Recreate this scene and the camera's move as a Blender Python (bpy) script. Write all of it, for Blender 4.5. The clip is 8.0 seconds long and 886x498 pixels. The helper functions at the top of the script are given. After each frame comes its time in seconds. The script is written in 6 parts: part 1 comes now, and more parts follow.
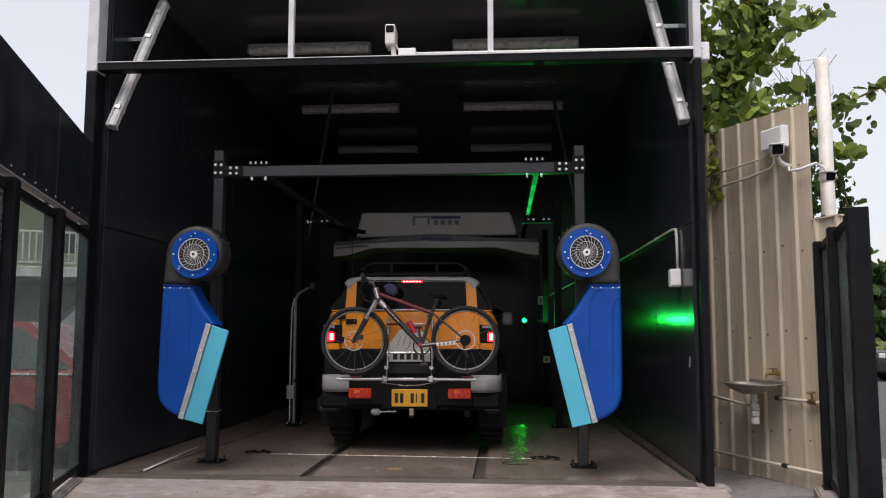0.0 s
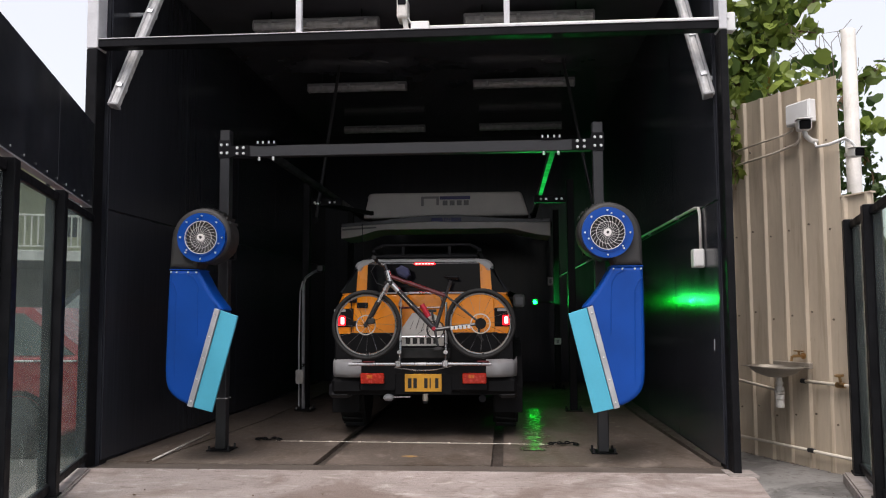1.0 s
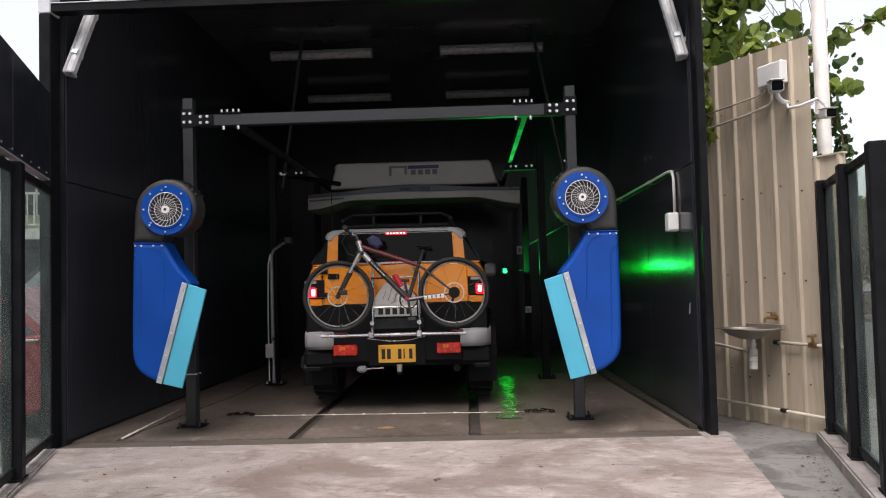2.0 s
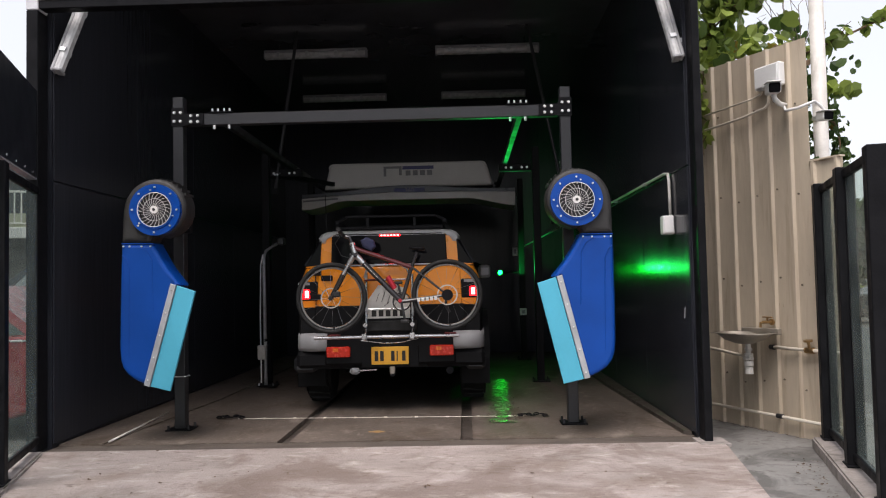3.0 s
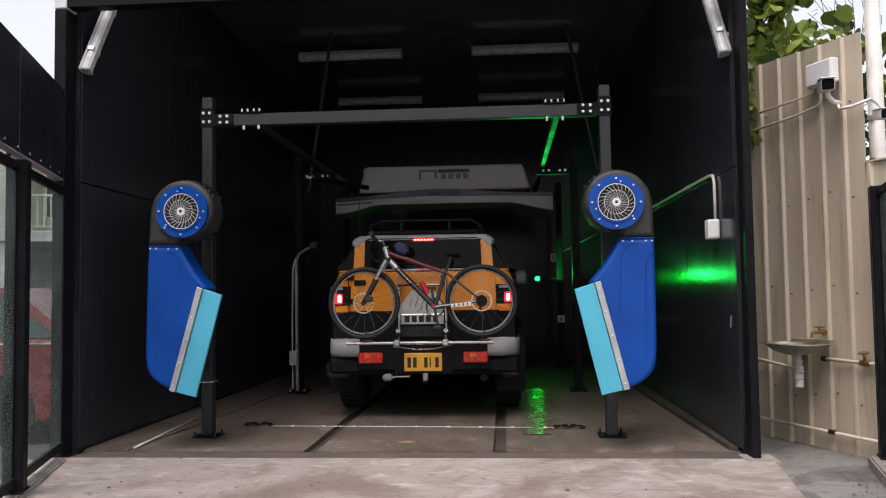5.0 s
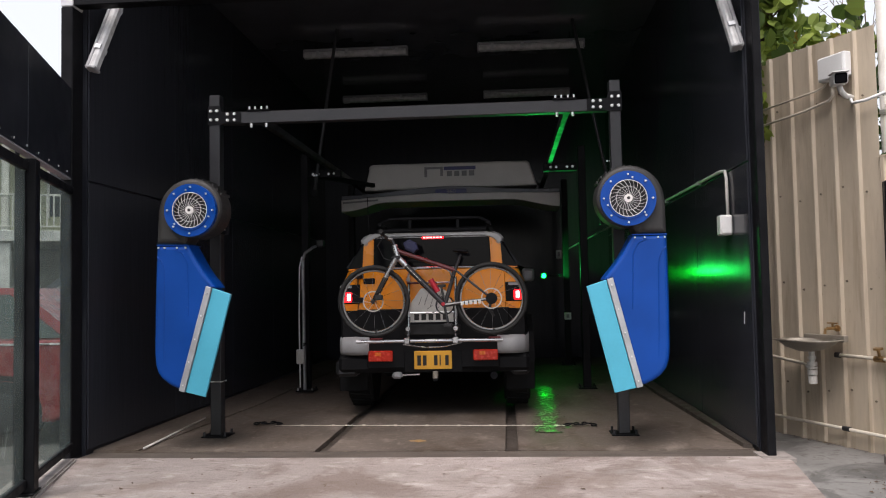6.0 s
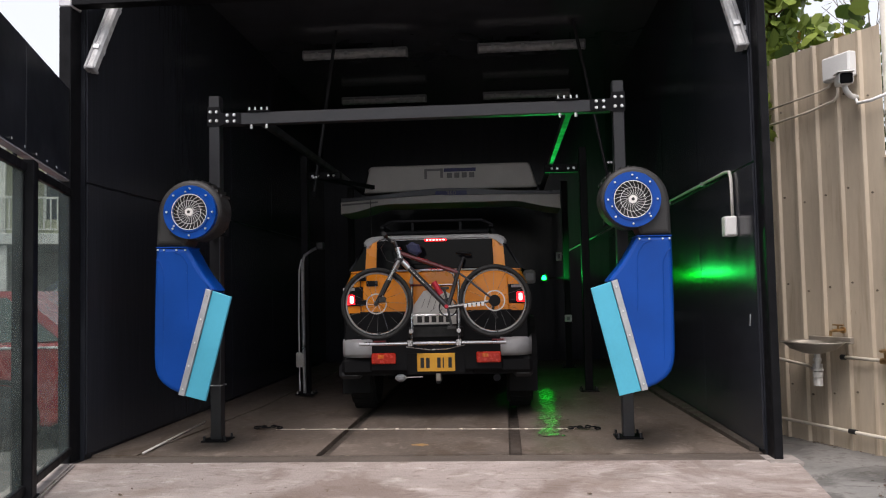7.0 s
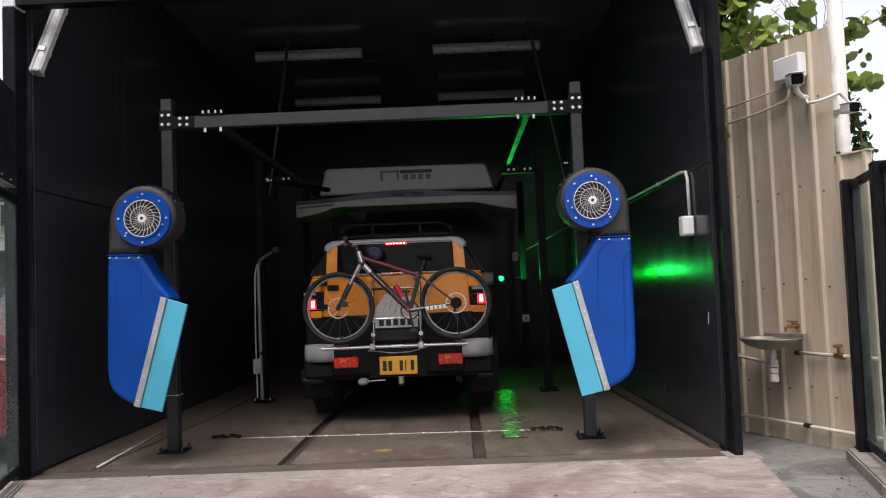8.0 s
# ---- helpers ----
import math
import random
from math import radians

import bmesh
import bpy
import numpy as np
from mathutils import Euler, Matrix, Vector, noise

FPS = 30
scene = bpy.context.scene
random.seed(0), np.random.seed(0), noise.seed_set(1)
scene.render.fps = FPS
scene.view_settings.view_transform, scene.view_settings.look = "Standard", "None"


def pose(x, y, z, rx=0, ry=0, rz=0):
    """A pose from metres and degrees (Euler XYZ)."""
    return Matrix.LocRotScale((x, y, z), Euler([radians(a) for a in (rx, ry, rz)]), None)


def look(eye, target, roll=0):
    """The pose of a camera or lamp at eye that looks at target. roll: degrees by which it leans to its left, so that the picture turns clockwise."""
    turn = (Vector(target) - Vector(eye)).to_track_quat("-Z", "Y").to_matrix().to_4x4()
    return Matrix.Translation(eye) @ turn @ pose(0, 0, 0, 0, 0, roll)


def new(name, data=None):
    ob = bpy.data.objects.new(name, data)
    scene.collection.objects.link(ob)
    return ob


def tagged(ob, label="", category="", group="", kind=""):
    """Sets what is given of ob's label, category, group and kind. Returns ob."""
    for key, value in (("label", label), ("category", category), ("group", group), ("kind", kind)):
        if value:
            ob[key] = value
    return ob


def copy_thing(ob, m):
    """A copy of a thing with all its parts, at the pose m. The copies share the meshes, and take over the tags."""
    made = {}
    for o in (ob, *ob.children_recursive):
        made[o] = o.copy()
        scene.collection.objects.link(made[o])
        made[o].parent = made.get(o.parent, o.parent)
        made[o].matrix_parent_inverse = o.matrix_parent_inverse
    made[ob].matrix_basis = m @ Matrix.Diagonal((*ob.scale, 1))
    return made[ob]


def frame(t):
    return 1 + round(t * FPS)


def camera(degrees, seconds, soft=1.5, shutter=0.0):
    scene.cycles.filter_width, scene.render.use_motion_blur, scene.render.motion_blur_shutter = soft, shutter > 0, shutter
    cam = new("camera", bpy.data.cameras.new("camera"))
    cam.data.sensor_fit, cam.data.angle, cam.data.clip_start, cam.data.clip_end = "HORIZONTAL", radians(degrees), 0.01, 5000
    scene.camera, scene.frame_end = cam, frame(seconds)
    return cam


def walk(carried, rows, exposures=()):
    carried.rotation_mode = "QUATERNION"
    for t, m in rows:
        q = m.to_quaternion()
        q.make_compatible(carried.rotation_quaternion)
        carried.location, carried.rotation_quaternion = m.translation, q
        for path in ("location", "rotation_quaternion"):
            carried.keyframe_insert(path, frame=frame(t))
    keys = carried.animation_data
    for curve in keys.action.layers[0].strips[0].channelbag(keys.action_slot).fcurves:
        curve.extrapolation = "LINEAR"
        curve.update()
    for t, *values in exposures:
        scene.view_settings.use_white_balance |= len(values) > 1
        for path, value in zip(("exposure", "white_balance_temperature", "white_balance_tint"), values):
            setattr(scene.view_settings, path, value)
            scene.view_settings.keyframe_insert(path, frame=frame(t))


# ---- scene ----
cam = camera(56.6, 8.0, soft=1.1)
PATH = [
    (0, (0.815, -6.15, 1.08), (0.67, -4.166, 1.285), 0.1),
    (0.5, (0.774, -6.044, 1.084), (0.625, -4.056, 1.247), -0.2),
    (1, (0.697, -5.947, 1.103), (0.547, -3.959, 1.262), -0.3),
    (1.5, (0.633, -5.893, 1.091), (0.524, -3.902, 1.239), -1.1),
    (2, (0.623, -5.841, 1.081), (0.558, -3.844, 1.171), -1.5),
    (3.5, (0.679, -5.709, 1.103), (0.617, -3.712, 1.195), -1.1),
    (4, (0.694, -5.632, 1.103), (0.581, -3.638, 1.201), -0.9),
    (4.5, (0.708, -5.575, 1.092), (0.56, -3.583, 1.201), -0.6),
    (6, (0.624, -5.504, 1.096), (0.468, -3.513, 1.197), -1.1),
    (6.5, (0.601, -5.481, 1.098), (0.446, -3.49, 1.201), -1.2),
    (7, (0.582, -5.449, 1.095), (0.433, -3.458, 1.202), -1.2),
    (7.5, (0.552, -5.431, 1.106), (0.457, -3.436, 1.211), -1.5),
    (8, (0.53, -5.411, 1.12), (0.494, -3.414, 1.224), -2.2),
]
walk(cam, [(t, look(eye, target, roll)) for t, eye, target, roll in PATH], exposures=[(0, 0.12), (1, 0.32), (2, 0.42), (3.5, 0.32), (4.5, 0.31), (6, 0.39), (8, 0.39)])

# ---- world, sun, lamps ----
world = bpy.data.worlds.new("overcast_sky")
scene.world = world
world.use_nodes = True
wn, wl = world.node_tree.nodes, world.node_tree.links
wn.clear()
sky = wn.new("ShaderNodeTexSky")
sky.sky_type, sky.sun_disc = "NISHITA", False
sky.sun_elevation, sky.sun_rotation = radians(61), radians(196)
sky.air_density, sky.dust_density = 1.0, 3.0
sky_bg = wn.new("ShaderNodeBackground")
sky_bg.inputs["Strength"].default_value = 0.06
cloud_bg = wn.new("ShaderNodeBackground")
cloud_bg.inputs["Strength"].default_value = 0.66
coord = wn.new("ShaderNodeTexCoord")
cloud = wn.new("ShaderNodeTexNoise")
cloud.inputs["Scale"].default_value, cloud.inputs["Detail"].default_value = 1.6, 5
cramp = wn.new("ShaderNodeValToRGB")
cramp.color_ramp.elements[0].color = (0.88, 0.845, 0.865, 1)
cramp.color_ramp.elements[1].color = (1.0, 0.965, 0.97, 1)
sky_add, sky_out = wn.new("ShaderNodeAddShader"), wn.new("ShaderNodeOutputWorld")
wl.new(coord.outputs["Generated"], cloud.inputs["Vector"])
wl.new(cloud.outputs["Fac"], cramp.inputs["Fac"])
wl.new(cramp.outputs["Color"], cloud_bg.inputs["Color"])
wl.new(sky.outputs["Color"], sky_bg.inputs["Color"])
wl.new(sky_bg.outputs[0], sky_add.inputs[0])
wl.new(cloud_bg.outputs[0], sky_add.inputs[1])
wl.new(sky_add.outputs[0], sky_out.inputs[0])

sun = new("sun", bpy.data.lights.new("sun", "SUN"))
sun.data.energy, sun.data.angle, sun.data.color = 2.7, radians(36), (1, 0.925, 0.91)
sun.matrix_world = look((-1.4, -4.9, 9.2), (0, 0, 0))

# the green indicator beam on the far gantry
green = new("green_light", bpy.data.lights.new("green_light", "SPOT"))
green.data.energy, green.data.color, green.data.shadow_soft_size = 44.0, (0.02, 1.0, 0.14), 0.03
green.data.spot_size, green.data.spot_blend = radians(36), 0.3
green.matrix_world = look((1.13, 6.11, 1.29), (1.75, 0.8, 2.75))
glow = new("green_glow", bpy.data.lights.new("green_glow", "SPOT"))
glow.data.energy, glow.data.color, glow.data.shadow_soft_size = 32.0, (0.02, 1.0, 0.14), 0.02
glow.data.spot_size, glow.data.spot_blend = radians(76), 0.35
glow.matrix_world = look((1.20, 6.21, 1.30), (2.2, 7.0, 1.95))


# ---- materials ----
def mat(name, base, rough=0.5, metal=0.0, vary=0.25, scale=6.0, fine=60.0, bump=0.15, rvary=0.15, coat=0.0, emit=None, power=0.0, random_tone=0.0, stretch=(1, 1, 1), wet=None, dark=None, spec=None, smear=None):
    m = bpy.data.materials.new(name)
    m.use_nodes = True
    n, l = m.node_tree.nodes, m.node_tree.links
    p = n["Principled BSDF"]
    p.inputs["Roughness"].default_value, p.inputs["Metallic"].default_value = rough, metal
    p.inputs["Coat Weight"].default_value = coat
    p.inputs["Coat Roughness"].default_value = 0.06
    tc, mp = n.new("ShaderNodeTexCoord"), n.new("ShaderNodeMapping")
    mp.inputs["Scale"].default_value = stretch
    l.new(tc.outputs["Object"], mp.inputs["Vector"])
    big, small = n.new("ShaderNodeTexNoise"), n.new("ShaderNodeTexNoise")
    big.inputs["Scale"].default_value, big.inputs["Detail"].default_value = scale, 6
    small.inputs["Scale"].default_value, small.inputs["Detail"].default_value = fine, 4
    for t in (big, small):
        l.new(mp.outputs["Vector"], t.inputs["Vector"])
    mixv = n.new("ShaderNodeMath")
    mixv.operation = "MULTIPLY_ADD"
    mixv.inputs[1].default_value = 0.35
    l.new(small.outputs["Fac"], mixv.inputs[0])
    l.new(big.outputs["Fac"], mixv.inputs[2])
    ramp = n.new("ShaderNodeValToRGB")
    lo = dark if dark else tuple(c * (1 - vary) for c in base)
    hi = tuple(min(1, c * (1 + vary)) for c in base)
    ramp.color_ramp.elements[0].color, ramp.color_ramp.elements[0].position = (*lo, 1), 0.42
    ramp.color_ramp.elements[1].color, ramp.color_ramp.elements[1].position = (*hi, 1), 0.90
    l.new(mixv.outputs[0], ramp.inputs["Fac"])
    colour = ramp.outputs["Color"]
    for tint, size, warp, amount, start, finish, along in smear or ():
        pull, blot, cut, lay = n.new("ShaderNodeMapping"), n.new("ShaderNodeTexNoise"), n.new("ShaderNodeMapRange"), n.new("ShaderNodeMix")
        pull.inputs["Scale"].default_value = along
        pull.inputs["Location"].default_value = (size * 1.7, size * 0.6, 0)
        blot.inputs["Scale"].default_value, blot.inputs["Detail"].default_value, blot.inputs["Distortion"].default_value = size, 7, warp
        blot.inputs["Roughness"].default_value = 0.62
        cut.inputs["From Min"].default_value, cut.inputs["From Max"].default_value = start, finish
        cut.inputs["To Max"].default_value = amount
        lay.data_type = "RGBA"
        lay.inputs["B"].default_value = (*tint, 1)
        l.new(tc.outputs["Object"], pull.inputs["Vector"])
        l.new(pull.outputs[0], blot.inputs["Vector"])
        l.new(blot.outputs["Fac"], cut.inputs["Value"])
        l.new(cut.outputs[0], lay.inputs["Factor"])
        l.new(colour, lay.inputs["A"])
        colour = lay.outputs["Result"]
    if random_tone:
        info, hsv, mr = n.new("ShaderNodeObjectInfo"), n.new("ShaderNodeHueSaturation"), n.new("ShaderNodeMapRange")
        mr.inputs["To Min"].default_value, mr.inputs["To Max"].default_value = 1 - random_tone, 1 + random_tone
        l.new(info.outputs["Random"], mr.inputs["Value"])
        l.new(mr.outputs[0], hsv.inputs["Value"])
        l.new(colour, hsv.inputs["Color"])
        colour = hsv.outputs["Color"]
    l.new(colour, p.inputs["Base Color"])
    rr = n.new("ShaderNodeMapRange")
    rr.inputs["From Min"].default_value, rr.inputs["From Max"].default_value = 0.3, 0.7
    if wet:
        rr.inputs["To Min"].default_value, rr.inputs["To Max"].default_value = wet
    else:
        rr.inputs["To Min"].default_value, rr.inputs["To Max"].default_value = max(0.02, rough - rvary), min(1, rough + rvary)
    l.new(big.outputs["Fac"], rr.inputs["Value"])
    l.new(rr.outputs[0], p.inputs["Roughness"])
    if bump:
        bp = n.new("ShaderNodeBump")
        bp.inputs["Strength"].default_value, bp.inputs["Distance"].default_value = bump, 0.01
        l.new(small.outputs["Fac"], bp.inputs["Height"])
        l.new(bp.outputs[0], p.inputs["Normal"])
    if spec is not None:
        p.inputs["Specular IOR Level"].default_value = spec
    if emit:
        p.inputs["Emission Color"].default_value = (*emit, 1)
        p.inputs["Emission Strength"].default_value = power
    return m


def glass_mat(name, tint, film, film_amount, gloss_rough=0.02):
    m = bpy.data.materials.new(name)
    m.use_nodes = True
    n, l = m.node_tree.nodes, m.node_tree.links
    n.remove(n["Principled BSDF"])
    out = n["Material Output"]
    tr, gl, df = n.new("ShaderNodeBsdfTransparent"), n.new("ShaderNodeBsdfGlossy"), n.new("ShaderNodeBsdfDiffuse")
    tr.inputs["Color"].default_value = (*tint, 1)
    gl.inputs["Roughness"].default_value = gloss_rough
    df.inputs["Color"].default_value = (*film, 1)
    fr = n.new("ShaderNodeLayerWeight")
    fr.inputs["Blend"].default_value = 0.25
    ease = n.new("ShaderNodeMath")
    ease.operation = "MULTIPLY"
    ease.inputs[1].default_value = 0.22
    l.new(fr.outputs["Facing"], ease.inputs[0])
    noise_t, mr = n.new("ShaderNodeTexNoise"), n.new("ShaderNodeMapRange")
    noise_t.inputs["Scale"].default_value, noise_t.inputs["Detail"].default_value = 3.0, 6
    tc = n.new("ShaderNodeTexCoord")
    l.new(tc.outputs["Object"], noise_t.inputs["Vector"])
    mr.inputs["From Min"].default_value, mr.inputs["From Max"].default_value = 0.35, 0.7
    mr.inputs["To Min"].default_value, mr.inputs["To Max"].default_value = film_amount * 0.5, film_amount * 1.5
    l.new(noise_t.outputs["Fac"], mr.inputs["Value"])
    a, b = n.new("ShaderNodeMixShader"), n.new("ShaderNodeMixShader")
    l.new(mr.outputs[0], a.inputs["Fac"])
    l.new(tr.outputs[0], a.inputs[1])
    l.new(df.outputs[0], a.inputs[2])
    l.new(ease.outputs[0], b.inputs["Fac"])
    l.new(a.outputs[0], b.inputs[1])
    l.new(gl.outputs[0], b.inputs[2])
    l.new(b.outputs[0], out.inputs["Surface"])
    return m


